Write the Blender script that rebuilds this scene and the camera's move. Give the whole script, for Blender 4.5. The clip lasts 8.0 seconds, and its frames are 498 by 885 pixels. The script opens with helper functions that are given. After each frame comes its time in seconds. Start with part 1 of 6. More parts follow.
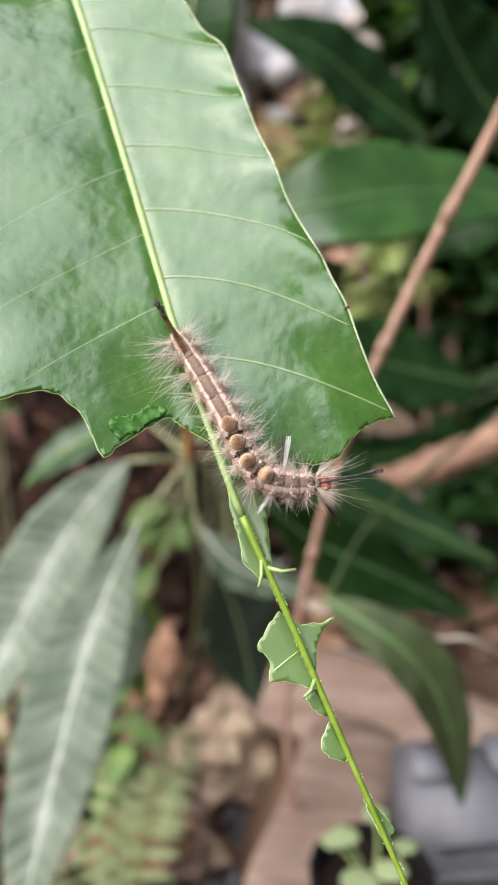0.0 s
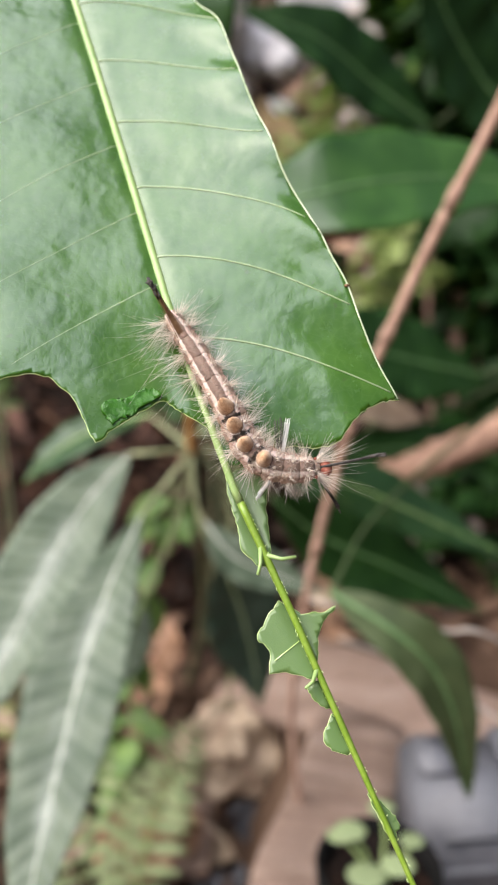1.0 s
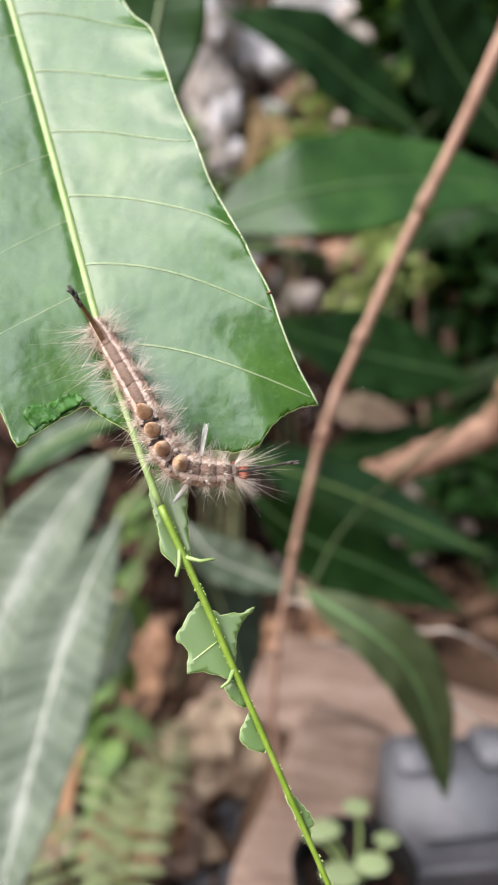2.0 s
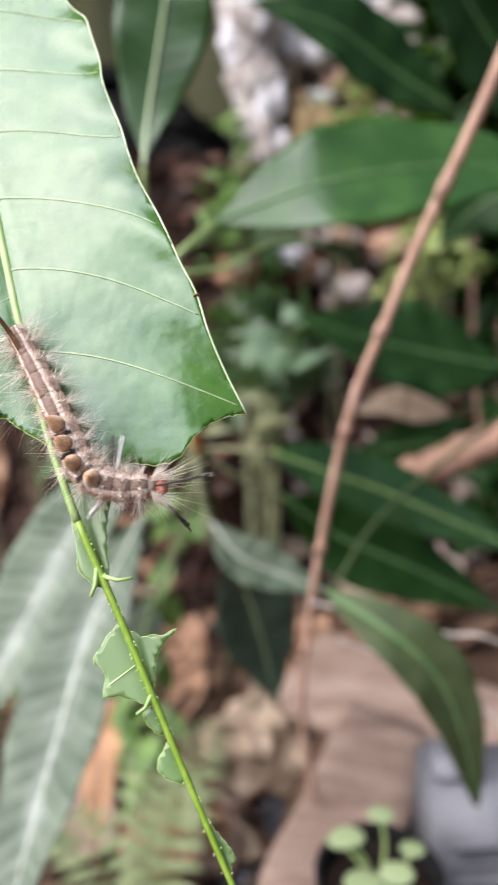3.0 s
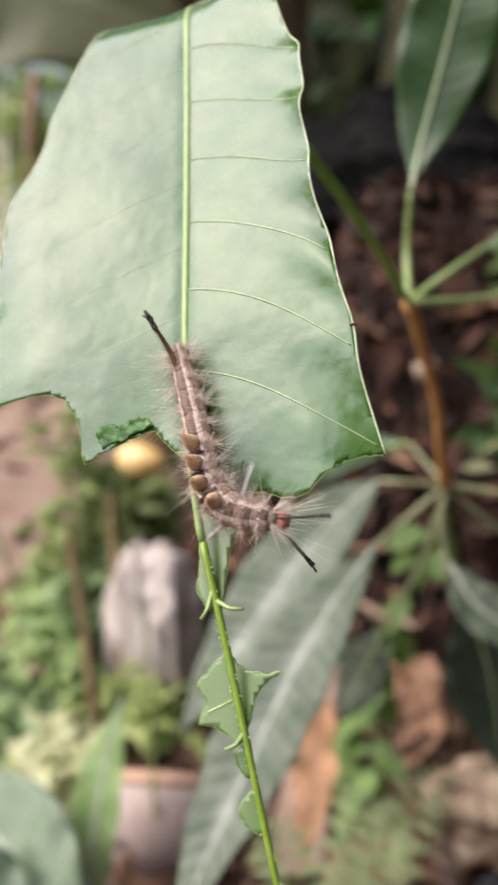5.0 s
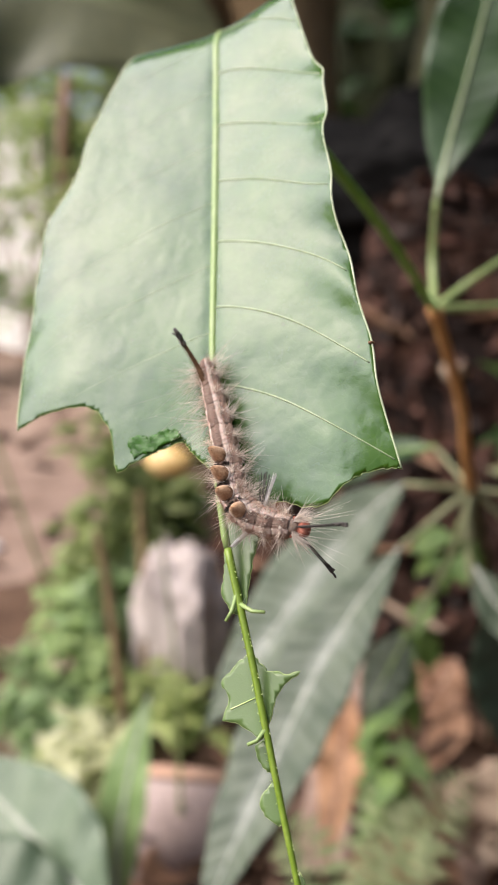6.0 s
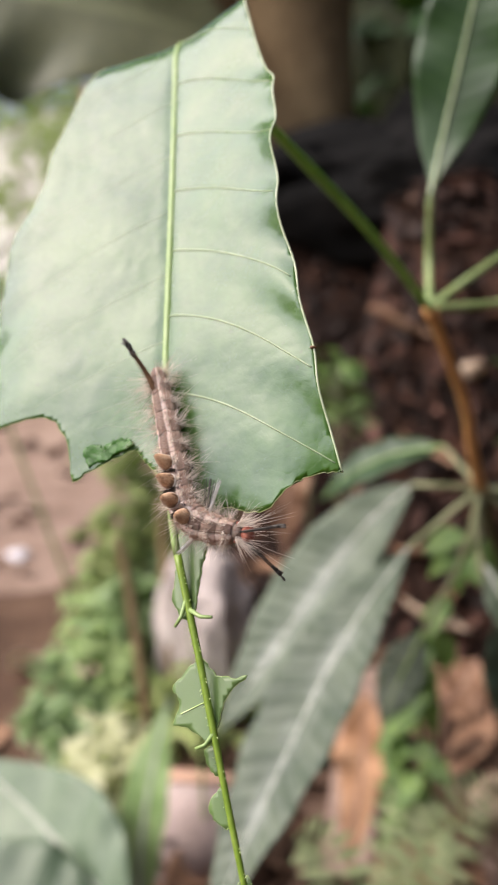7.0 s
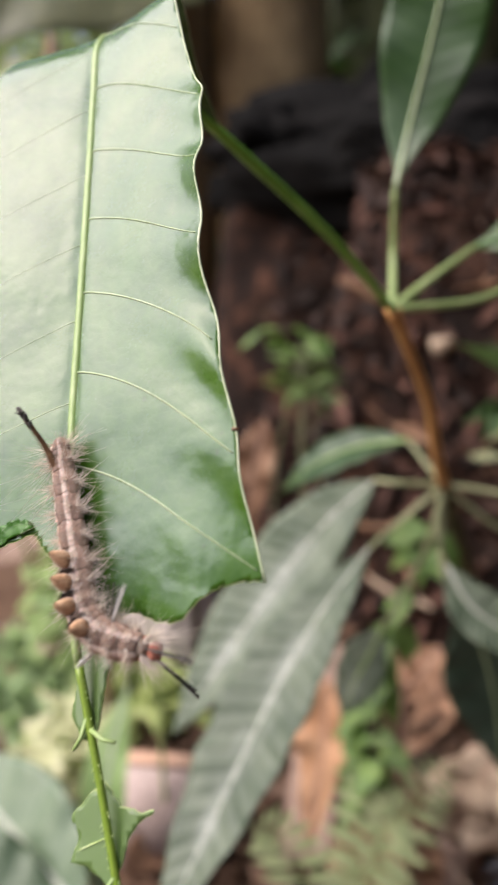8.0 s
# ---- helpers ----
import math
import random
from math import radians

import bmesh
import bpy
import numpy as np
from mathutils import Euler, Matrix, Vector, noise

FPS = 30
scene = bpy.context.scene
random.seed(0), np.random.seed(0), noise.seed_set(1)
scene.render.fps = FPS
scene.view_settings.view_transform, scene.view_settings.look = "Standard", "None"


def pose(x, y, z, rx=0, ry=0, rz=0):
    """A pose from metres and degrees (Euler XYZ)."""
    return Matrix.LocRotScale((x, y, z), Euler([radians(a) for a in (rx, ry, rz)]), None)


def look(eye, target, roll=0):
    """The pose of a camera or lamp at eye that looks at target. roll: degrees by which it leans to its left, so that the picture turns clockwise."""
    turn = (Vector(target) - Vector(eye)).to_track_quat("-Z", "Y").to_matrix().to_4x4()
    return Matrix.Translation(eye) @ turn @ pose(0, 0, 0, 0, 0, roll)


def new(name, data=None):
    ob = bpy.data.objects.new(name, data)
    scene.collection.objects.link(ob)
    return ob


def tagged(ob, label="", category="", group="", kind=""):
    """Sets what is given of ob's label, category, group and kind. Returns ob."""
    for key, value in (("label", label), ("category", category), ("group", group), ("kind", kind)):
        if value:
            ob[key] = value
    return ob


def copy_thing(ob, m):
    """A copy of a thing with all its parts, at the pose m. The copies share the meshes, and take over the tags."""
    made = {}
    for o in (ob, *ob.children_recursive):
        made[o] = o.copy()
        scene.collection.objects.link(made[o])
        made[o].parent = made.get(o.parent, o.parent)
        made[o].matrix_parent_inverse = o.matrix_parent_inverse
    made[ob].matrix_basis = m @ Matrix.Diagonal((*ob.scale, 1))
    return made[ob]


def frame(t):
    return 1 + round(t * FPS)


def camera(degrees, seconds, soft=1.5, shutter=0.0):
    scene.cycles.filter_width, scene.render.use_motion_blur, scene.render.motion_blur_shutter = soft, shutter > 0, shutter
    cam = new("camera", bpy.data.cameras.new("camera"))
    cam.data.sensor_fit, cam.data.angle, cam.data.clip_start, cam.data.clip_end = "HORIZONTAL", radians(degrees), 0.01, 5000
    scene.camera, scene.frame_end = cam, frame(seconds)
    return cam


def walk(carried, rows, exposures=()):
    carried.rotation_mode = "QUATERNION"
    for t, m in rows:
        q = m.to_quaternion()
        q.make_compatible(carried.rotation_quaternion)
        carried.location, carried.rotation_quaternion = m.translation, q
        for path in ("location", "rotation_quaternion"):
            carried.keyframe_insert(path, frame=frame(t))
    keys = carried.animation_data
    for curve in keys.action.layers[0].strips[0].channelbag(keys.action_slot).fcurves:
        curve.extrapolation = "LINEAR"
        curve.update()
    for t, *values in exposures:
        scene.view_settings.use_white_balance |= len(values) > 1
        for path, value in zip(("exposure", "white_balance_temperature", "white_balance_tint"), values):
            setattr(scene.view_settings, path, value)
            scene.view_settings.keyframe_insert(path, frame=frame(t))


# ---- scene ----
# camera: seconds, eye, yaw, pitch, roll (degrees)
cam = camera(36.5, 8.0, soft=1.8, shutter=0.5)
PATH = [
    (0.0, 0.04671, 0.04495, 0.50085, 0.932, -15.458, 1.452),
    (0.5, 0.04556, 0.04482, 0.50041, 1.076, -15.485, 1.554),
    (1.0, 0.04767, 0.04826, 0.49816, 1.278, -15.810, 0.912),
    (1.5, 0.05191, 0.04704, 0.49674, 1.442, -15.586, 0.686),
    (1.7, 0.05559, 0.04645, 0.49785, 1.198, -15.604, 0.714),
    (2.8, 0.07248, 0.05202, 0.50072, 4.709, -16.508, -0.120),
    (3.0, 0.07898, 0.05495, 0.50035, 6.336, -16.374, -1.006),
    (3.5, 0.08541, 0.05684, 0.49737, 13.236, -16.199, -0.355),
    (4.0, 0.08611, 0.05876, 0.49816, 21.671, -14.948, 0.949),
    (4.5, 0.09801, 0.06344, 0.49950, 24.559, -14.839, 0.976),
    (5.0, 0.09688, 0.06638, 0.50033, 28.568, -14.515, 0.180),
    (5.2, 0.09622, 0.06541, 0.50174, 29.637, -14.491, 0.107),
    (6.3, 0.10245, 0.06200, 0.50396, 31.435, -14.468, -0.201),
    (6.5, 0.10451, 0.06417, 0.50427, 32.264, -14.247, -0.554),
    (7.0, 0.11080, 0.06788, 0.50412, 33.045, -14.331, -1.933),
    (7.5, 0.11141, 0.07652, 0.50907, 32.716, -14.322, -1.683),
    (8.0, 0.10693, 0.08867, 0.51639, 30.934, -17.393, -0.928),
]
walk(cam, [(t, pose(x, y, z, 90 + pitch, 0, yaw) @ pose(0, 0, 0, 0, 0, roll)) for t, x, y, z, yaw, pitch, roll in PATH],
     exposures=[(0.0, 0.92, 6600, 11), (1.7, 0.92, 6600, 11), (3.0, 1.06, 6300, 13), (3.5, 1.26, 6200, 14), (4.0, 0.80, 6800, 13), (5.0, 0.70, 6800, 16), (7.0, 0.68, 6800, 17), (8.0, 0.70, 6800, 18)])
# a close-up lens: only what lies about ten centimetres away is sharp
cam.data.dof.use_dof = True
cam.data.dof.focus_distance = 0.107
cam.data.dof.aperture_fstop = 21.0

# ---- light: bright hazy sky, broad soft sun high on the open side of the garden ----
world = bpy.data.worlds.new("sky")
scene.world = world
world.use_nodes = True
wn = world.node_tree
sky = wn.nodes.new("ShaderNodeTexSky")
sky.sky_type, sky.sun_disc = "NISHITA", False
sky.sun_elevation, sky.sun_rotation = radians(50), radians(235)
sky.air_density, sky.dust_density, sky.ozone_density = 0.9, 5.0, 0.6
wn.links.new(sky.outputs[0], wn.nodes["Background"].inputs[0])
wn.nodes["Background"].inputs[1].default_value = 0.115
sun_data = bpy.data.lights.new("sun", "SUN")
sun_data.energy, sun_data.angle, sun_data.color = 3.4, radians(71), (0.955, 0.975, 1.0)
sun = new("sun", sun_data)
sun.matrix_world = look((-0.527, -0.369, 0.766), (0, 0, 0))


# ---- materials ----
def nodes_of(name):
    m = bpy.data.materials.new(name)
    m.use_nodes = True
    nt = m.node_tree
    return m, nt, nt.nodes["Principled BSDF"]


def add(nt, kind, **inputs):
    n = nt.nodes.new(kind)
    for key, value in inputs.items():
        if key == "op":
            n.operation = value
        elif key == "kind":
            n.data_type = value
        else:
            n.inputs[int(key[1:]) if key[1:].isdigit() else key.replace("_", " ")].default_value = value
    return n


def ramp(nt, source, stops):
    n = nt.nodes.new("ShaderNodeValToRGB")
    el = n.color_ramp.elements
    while len(el) < len(stops):
        el.new(0.5)
    for e, (p, c) in zip(el, stops):
        e.position, e.color = p, (*c, 1) if len(c) == 3 else c
    nt.links.new(source, n.inputs[0])
    return n


def noise_of(nt, vec, scale, detail=4, rough=0.55):
    n = add(nt, "ShaderNodeTexNoise", Scale=scale, Detail=detail, Roughness=rough)
    nt.links.new(vec, n.inputs["Vector"])
    return n.outputs[0]


def mixed(nt, fac, a, b, blend="MIX"):
    n = nt.nodes.new("ShaderNodeMix")
    n.data_type, n.blend_type = "RGBA", blend
    for src, slot in ((fac, 0), (a, 6), (b, 7)):
        if isinstance(src, (int, float)):
            n.inputs[slot].default_value = src
        elif isinstance(src, tuple):
            n.inputs[slot].default_value = (*src, 1)
        else:
            nt.links.new(src, n.inputs[slot])
    return n.outputs[2]


def calc(nt, op, a, b=0.0):
    n = nt.nodes.new("ShaderNodeMath")
    n.operation = op
    for src, slot in ((a, 0), (b, 1)):
        if isinstance(src, (int, float)):
            n.inputs[slot].default_value = src
        else:
            nt.links.new(src, n.inputs[slot])
    return n.outputs[0]


def surface(name, dark, mid, light, scale, rough=0.7, bump=0.3, fine=8.0, spec=0.4, vary=0.25, stretch=(1, 1, 1), sheen=0.0, thin=0.0, island=False):
    """A natural surface: two scales of colour, fine relief, and a shade of its own for each object."""
    m, nt, b = nodes_of(name)
    tc = nt.nodes.new("ShaderNodeTexCoord")
    mp = add(nt, "ShaderNodeMapping", Scale=stretch)
    nt.links.new(tc.outputs["Object"], mp.inputs[0])
    v = mp.outputs[0]
    big, small = noise_of(nt, v, scale, 5), noise_of(nt, v, scale * fine, 6, 0.65)
    f = calc(nt, "ADD", calc(nt, "MULTIPLY", big, 0.6), calc(nt, "MULTIPLY", small, 0.4))
    r = ramp(nt, f, [(0.33, dark), (0.5, mid), (0.68, light)])
    info = nt.nodes.new("ShaderNodeObjectInfo")
    hsv = add(nt, "ShaderNodeHueSaturation")
    geo = nt.nodes.new("ShaderNodeNewGeometry")
    own = geo.outputs["Random Per Island"] if island else info.outputs["Random"]
    nt.links.new(calc(nt, "ADD", calc(nt, "MULTIPLY", own, 2 * vary), 1 - vary), hsv.inputs["Value"])
    nt.links.new(r.outputs[0], hsv.inputs["Color"])
    nt.links.new(hsv.outputs[0], b.inputs["Base Color"])
    nt.links.new(calc(nt, "ADD", calc(nt, "MULTIPLY", small, 0.25), rough - 0.12), b.inputs["Roughness"])
    b.inputs["Specular IOR Level"].default_value = spec
    b.inputs["Sheen Weight"].default_value = sheen
    bp = add(nt, "ShaderNodeBump", Strength=bump, Distance=0.3 / scale / fine)
    nt.links.new(small, bp.inputs["Height"])
    nt.links.new(bp.outputs[0], b.inputs["Normal"])
    if thin:
        tr = nt.nodes.new("ShaderNodeBsdfTranslucent")
        nt.links.new(hsv.outputs[0], tr.inputs[0])
        mx = add(nt, "ShaderNodeMixShader", _0=thin)
        nt.links.new(b.outputs[0], mx.inputs[1]), nt.links.new(tr.outputs[0], mx.inputs[2])
        nt.links.new(mx.outputs[0], nt.nodes["Material Output"].inputs[0])
    return m


def leaf_material(name, dark, mid, light, vein, rough=0.36, veins=22.0, slope=0.55, thin=0.22, spec=0.5, coat=0.0, scale=60.0, relief=0.5, vein_mix=0.45, dust=0.0):
    """A leaf: uneven green, side veins laid out along the blade (UV: u across -1 to 1, v along in blade lengths), quilted gloss."""
    m, nt, b = nodes_of(name)
    tc = nt.nodes.new("ShaderNodeTexCoord")
    sep = nt.nodes.new("ShaderNodeSeparateXYZ")
    nt.links.new(tc.outputs["UV"], sep.inputs[0])
    u = calc(nt, "ABSOLUTE", sep.outputs[0])
    q = calc(nt, "SUBTRACT", calc(nt, "MULTIPLY", sep.outputs[1], veins), calc(nt, "MULTIPLY", u, slope * veins / 10))
    ping = calc(nt, "PINGPONG", q, 0.5)
    line = ramp(nt, ping, [(0.0, (1, 1, 1)), (0.05, (0.5, 0.5, 0.5)), (0.12, (0, 0, 0))])
    rib = ramp(nt, u, [(0.0, (1, 1, 1)), (0.035, (0.7, 0.7, 0.7)), (0.07, (0, 0, 0))])
    ob = tc.outputs["Object"]
    big, small = noise_of(nt, ob, scale, 3), noise_of(nt, ob, scale * 14, 5, 0.6)
    f = calc(nt, "ADD", calc(nt, "MULTIPLY", big, 0.7), calc(nt, "MULTIPLY", small, 0.3))
    col = ramp(nt, f, [(0.34, dark), (0.5, mid), (0.66, light)]).outputs[0]
    col = mixed(nt, calc(nt, "MULTIPLY", line.outputs[0], vein_mix), col, vein)
    col = mixed(nt, calc(nt, "MULTIPLY", rib.outputs[0], 0.8), col, vein)
    if dust:
        near = ramp(nt, u, [(0.0, (1, 1, 1)), (0.12, (0.5, 0.5, 0.5)), (0.4, (0, 0, 0))]).outputs[0]
        film = ramp(nt, noise_of(nt, ob, 38, 4, 0.6), [(0.0, (0, 0, 0)), (0.46, (0, 0, 0)), (0.62, (1, 1, 1))]).outputs[0]
        col = mixed(nt, calc(nt, "MULTIPLY", calc(nt, "MULTIPLY", near, film), dust), col, (0.5, 0.53, 0.49))
    info = nt.nodes.new("ShaderNodeObjectInfo")
    hsv = add(nt, "ShaderNodeHueSaturation")
    nt.links.new(calc(nt, "ADD", calc(nt, "MULTIPLY", info.outputs["Random"], 0.3), 0.85), hsv.inputs["Value"])
    nt.links.new(col, hsv.inputs["Color"])
    nt.links.new(hsv.outputs[0], b.inputs["Base Color"])
    nt.links.new(calc(nt, "ADD", calc(nt, "MULTIPLY", small, 0.22), rough - 0.11), b.inputs["Roughness"])
    b.inputs["Specular IOR Level"].default_value = spec
    b.inputs["Coat Weight"].default_value, b.inputs["Coat Roughness"].default_value = coat, 0.25
    bp = add(nt, "ShaderNodeBump", Strength=relief, Distance=0.001)
    h = calc(nt, "ADD", calc(nt, "MULTIPLY", ping, 1.2), calc(nt, "MULTIPLY", small, 0.35))
    nt.links.new(h, bp.inputs["Height"])
    nt.links.new(bp.outputs[0], b.inputs["Normal"])
    tr = nt.nodes.new("ShaderNodeBsdfTranslucent")
    nt.links.new(mixed(nt, 0.5, hsv.outputs[0], (0.2, 0.42, 0.04)), tr.inputs[0])
    mx = add(nt, "ShaderNodeMixShader", _0=thin)
    nt.links.new(b.outputs[0], mx.inputs[1]), nt.links.new(tr.outputs[0], mx.inputs[2])
    nt.links.new(mx.outputs[0], nt.nodes["Material Output"].inputs[0])
    return m


def blade_material():
    """The eaten leaf: fresh green with a fine net of small veins, waxy gloss and faint brown specks."""
    m, nt, b = nodes_of("fresh_leaf")
    tc = nt.nodes.new("ShaderNodeTexCoord")
    ob = tc.outputs["Object"]
    big, mid, small = noise_of(nt, ob, 55, 3), noise_of(nt, ob, 320, 4), noise_of(nt, ob, 1500, 3)
    f = calc(nt, "ADD", calc(nt, "MULTIPLY", big, 0.65), calc(nt, "MULTIPLY", mid, 0.35))
    col = ramp(nt, f, [(0.36, (0.024, 0.078, 0.004)), (0.5, (0.038, 0.104, 0.007)), (0.64, (0.055, 0.132, 0.013))]).outputs[0]
    net = nt.nodes.new("ShaderNodeTexVoronoi")
    net.feature = "DISTANCE_TO_EDGE"
    net.inputs["Scale"].default_value = 620
    warp = nt.nodes.new("ShaderNodeMix")
    warp.data_type, warp.blend_type = "RGBA", "LINEAR_LIGHT"
    warp.inputs[0].default_value = 0.0012
    nt.links.new(ob, warp.inputs[6])
    ns = add(nt, "ShaderNodeTexNoise", Scale=500.0)
    nt.links.new(ob, ns.inputs["Vector"]), nt.links.new(ns.outputs[1], warp.inputs[7])
    nt.links.new(warp.outputs[2], net.inputs["Vector"])
    lines = ramp(nt, net.outputs[0], [(0.0, (1, 1, 1)), (0.06, (0.25, 0.25, 0.25)), (0.14, (0, 0, 0))]).outputs[0]
    col = mixed(nt, calc(nt, "MULTIPLY", lines, 0.07), col, (0.2, 0.33, 0.1))
    specks = ramp(nt, noise_of(nt, ob, 900, 2, 0.3), [(0.0, (0, 0, 0)), (0.735, (0, 0, 0)), (0.76, (1, 1, 1))]).outputs[0]
    col = mixed(nt, calc(nt, "MULTIPLY", specks, 0.5), col, (0.05, 0.07, 0.02))
    nt.links.new(col, b.inputs["Base Color"])
    smudge = noise_of(nt, ob, 130, 4, 0.6)
    nt.links.new(calc(nt, "ADD", calc(nt, "MULTIPLY", smudge, 0.26), calc(nt, "ADD", calc(nt, "MULTIPLY", small, 0.08), 0.08)), b.inputs["Roughness"])
    b.inputs["Specular IOR Level"].default_value = 0.56
    b.inputs["Specular Tint"].default_value = (0.83, 0.925, 1.0, 1)
    b.inputs["Coat Weight"].default_value, b.inputs["Coat Roughness"].default_value = 0.12, 0.14
    h = calc(nt, "ADD", calc(nt, "MULTIPLY", calc(nt, "SUBTRACT", 1.0, lines), 0.06), calc(nt, "ADD", calc(nt, "MULTIPLY", mid, 0.55), calc(nt, "MULTIPLY", small, 0.2)))
    swell = add(nt, "ShaderNodeBump", Strength=0.46, Distance=0.0016)
    nt.links.new(noise_of(nt, ob, 85, 3, 0.5), swell.inputs["Height"])
    bp = add(nt, "ShaderNodeBump", Strength=0.2, Distance=0.0005)
    nt.links.new(swell.outputs[0], bp.inputs["Normal"]), nt.links.new(swell.outputs[0], b.inputs["Coat Normal"])
    nt.links.new(h, bp.inputs["Height"]), nt.links.new(bp.outputs[0], b.inputs["Normal"])
    tr = nt.nodes.new("ShaderNodeBsdfTranslucent")
    nt.links.new(mixed(nt, 0.4, col, (0.14, 0.36, 0.03)), tr.inputs[0])
    mx = add(nt, "ShaderNodeMixShader", _0=0.15)
    nt.links.new(b.outputs[0], mx.inputs[1]), nt.links.new(tr.outputs[0], mx.inputs[2])
    nt.links.new(mx.outputs[0], nt.nodes["Material Output"].inputs[0])
    return m


def body_material():
    """The larva's skin: UV u runs round the body (0.5 on the back), v along it. Dark velvet back between two cream lines, pinkish sides."""
    m, nt, b = nodes_of("larva_skin")
    tc = nt.nodes.new("ShaderNodeTexCoord")
    sep = nt.nodes.new("ShaderNodeSeparateXYZ")
    nt.links.new(tc.outputs["UV"], sep.inputs[0])
    ob = tc.outputs["Object"]
    n1, n2 = noise_of(nt, ob, 700, 4), noise_of(nt, ob, 3000, 4)
    d = calc(nt, "ABSOLUTE", calc(nt, "SUBTRACT", sep.outputs[0], 0.5))
    d = calc(nt, "ADD", d, calc(nt, "MULTIPLY", calc(nt, "SUBTRACT", n1, 0.5), 0.05))
    col = ramp(nt, d, [(0.0, (0.21, 0.145, 0.11)), (0.058, (0.14, 0.09, 0.065)), (0.080, (0.72, 0.58, 0.50)), (0.122, (0.66, 0.52, 0.44)),
                       (0.15, (0.34, 0.22, 0.165)), (0.22, (0.46, 0.32, 0.25)), (0.34, (0.28, 0.18, 0.135)), (0.5, (0.45, 0.36, 0.28))]).outputs[0]
    ring = ramp(nt, calc(nt, "PINGPONG", sep.outputs[1], 0.5), [(0.0, (0.78, 0.76, 0.75)), (0.08, (1, 1, 1)), (0.5, (1, 1, 1))]).outputs[0]
    col = mixed(nt, 1.0, col, ring, "MULTIPLY")
    col = mixed(nt, calc(nt, "MULTIPLY", n2, 0.42), col, (0.15, 0.085, 0.065))
    nt.links.new(col, b.inputs["Base Color"])
    b.inputs["Roughness"].default_value = 0.75
    b.inputs["Subsurface Weight"].default_value, b.inputs["Subsurface Scale"].default_value = 0.15, 0.0006
    bp = add(nt, "ShaderNodeBump", Strength=0.9, Distance=0.0004)
    nt.links.new(n2, bp.inputs["Height"]), nt.links.new(bp.outputs[0], b.inputs["Normal"])
    return m


FRESH = blade_material()
DRYSCRAP = leaf_material("drying_leaf_scrap", (0.028, 0.078, 0.010), (0.040, 0.10, 0.016), (0.058, 0.13, 0.026), (0.12, 0.2, 0.06), 0.36, veins=60.0, thin=0.2, spec=0.62, coat=0.1, scale=300.0, relief=0.15, vein_mix=0.05)
BARERIB = surface("bare_midrib_green", (0.12, 0.22, 0.018), (0.19, 0.30, 0.032), (0.30, 0.41, 0.08), 120, 0.36, 0.3, 6, 0.6, 0.0, (1, 1, 1), 0, 0.15)
RIB = surface("midrib_green", (0.171, 0.288, 0.0765), (0.2565, 0.378, 0.1215), (0.351, 0.45, 0.198), 90, 0.4, 0.2, 6, 0.6, 0.0, (1, 1, 1), 0, 0.1)
VEIN = surface("vein_green", (0.17, 0.25, 0.10), (0.25, 0.33, 0.165), (0.34, 0.42, 0.25), 90, 0.3, 0.2, 6, 0.7, 0.05)
EDGE = surface("bitten_edge", (0.3, 0.45, 0.12), (0.51, 0.66, 0.24), (0.825, 0.9, 0.54), 300, 0.6, 0.3, 6, 0.4, 0.05)
MARGIN = surface("leaf_margin", (0.3, 0.4, 0.2), (0.45, 0.52, 0.33), (0.6, 0.62, 0.45), 200, 0.5, 0.2, 6, 0.5, 0.05)
WET = surface("raw_leaf_flesh", (0.02, 0.09, 0.006), (0.04, 0.16, 0.012), (0.07, 0.24, 0.022), 500, 0.2, 1.0, 5, 0.5, 0.05, (1, 1, 1), 0, 0.2)
SKIN = body_material()
CREAM = surface("cream_hair", (0.78, 0.68, 0.58), (0.88, 0.80, 0.71), (0.94, 0.89, 0.83), 400, 0.5, 0.0, 4, 0.4, 0.06, (1, 1, 1), 0, 0.4)
WHITE = surface("white_hair", (0.7, 0.68, 0.64), (0.8, 0.79, 0.76), (0.88, 0.87, 0.85), 400, 0.5, 0.0, 4, 0.4, 0.03, (1, 1, 1), 0, 0.2)
BLACKHAIR = surface("black_hair", (0.02, 0.018, 0.016), (0.05, 0.045, 0.04), (0.11, 0.095, 0.085), 500, 0.55, 0.0, 4, 0.35, 0.1)
BROWNHAIR = surface("brown_hair", (0.09, 0.045, 0.02), (0.16, 0.085, 0.04), (0.26, 0.15, 0.075), 500, 0.55, 0.0, 4, 0.35, 0.1)
OCHRE = surface("ochre_brush", (0.27, 0.14, 0.07), (0.46, 0.27, 0.145), (0.62, 0.42, 0.26), 900, 0.75, 0.6, 4, 0.25, 0.08, (1, 1, 1), 0.3)
FAWN = surface("fawn_hair", (0.38, 0.25, 0.18), (0.54, 0.39, 0.3), (0.68, 0.54, 0.45), 500, 0.55, 0.0, 4, 0.35, 0.1, (1, 1, 1), 0, 0.3)
RED = surface("red_head", (0.14, 0.035, 0.022), (0.28, 0.08, 0.05), (0.48, 0.26, 0.19), 1300, 0.6, 0.4, 4, 0.3, 0.05)
MANGO = leaf_material("mango_leaf", (0.01053, 0.0351, 0.00702), (0.01825, 0.05476, 0.01123), (0.02948, 0.07371, 0.01825), (0.13, 0.21, 0.08), 0.36, spec=0.42, coat=0.1, relief=0.12, vein_mix=0.12)
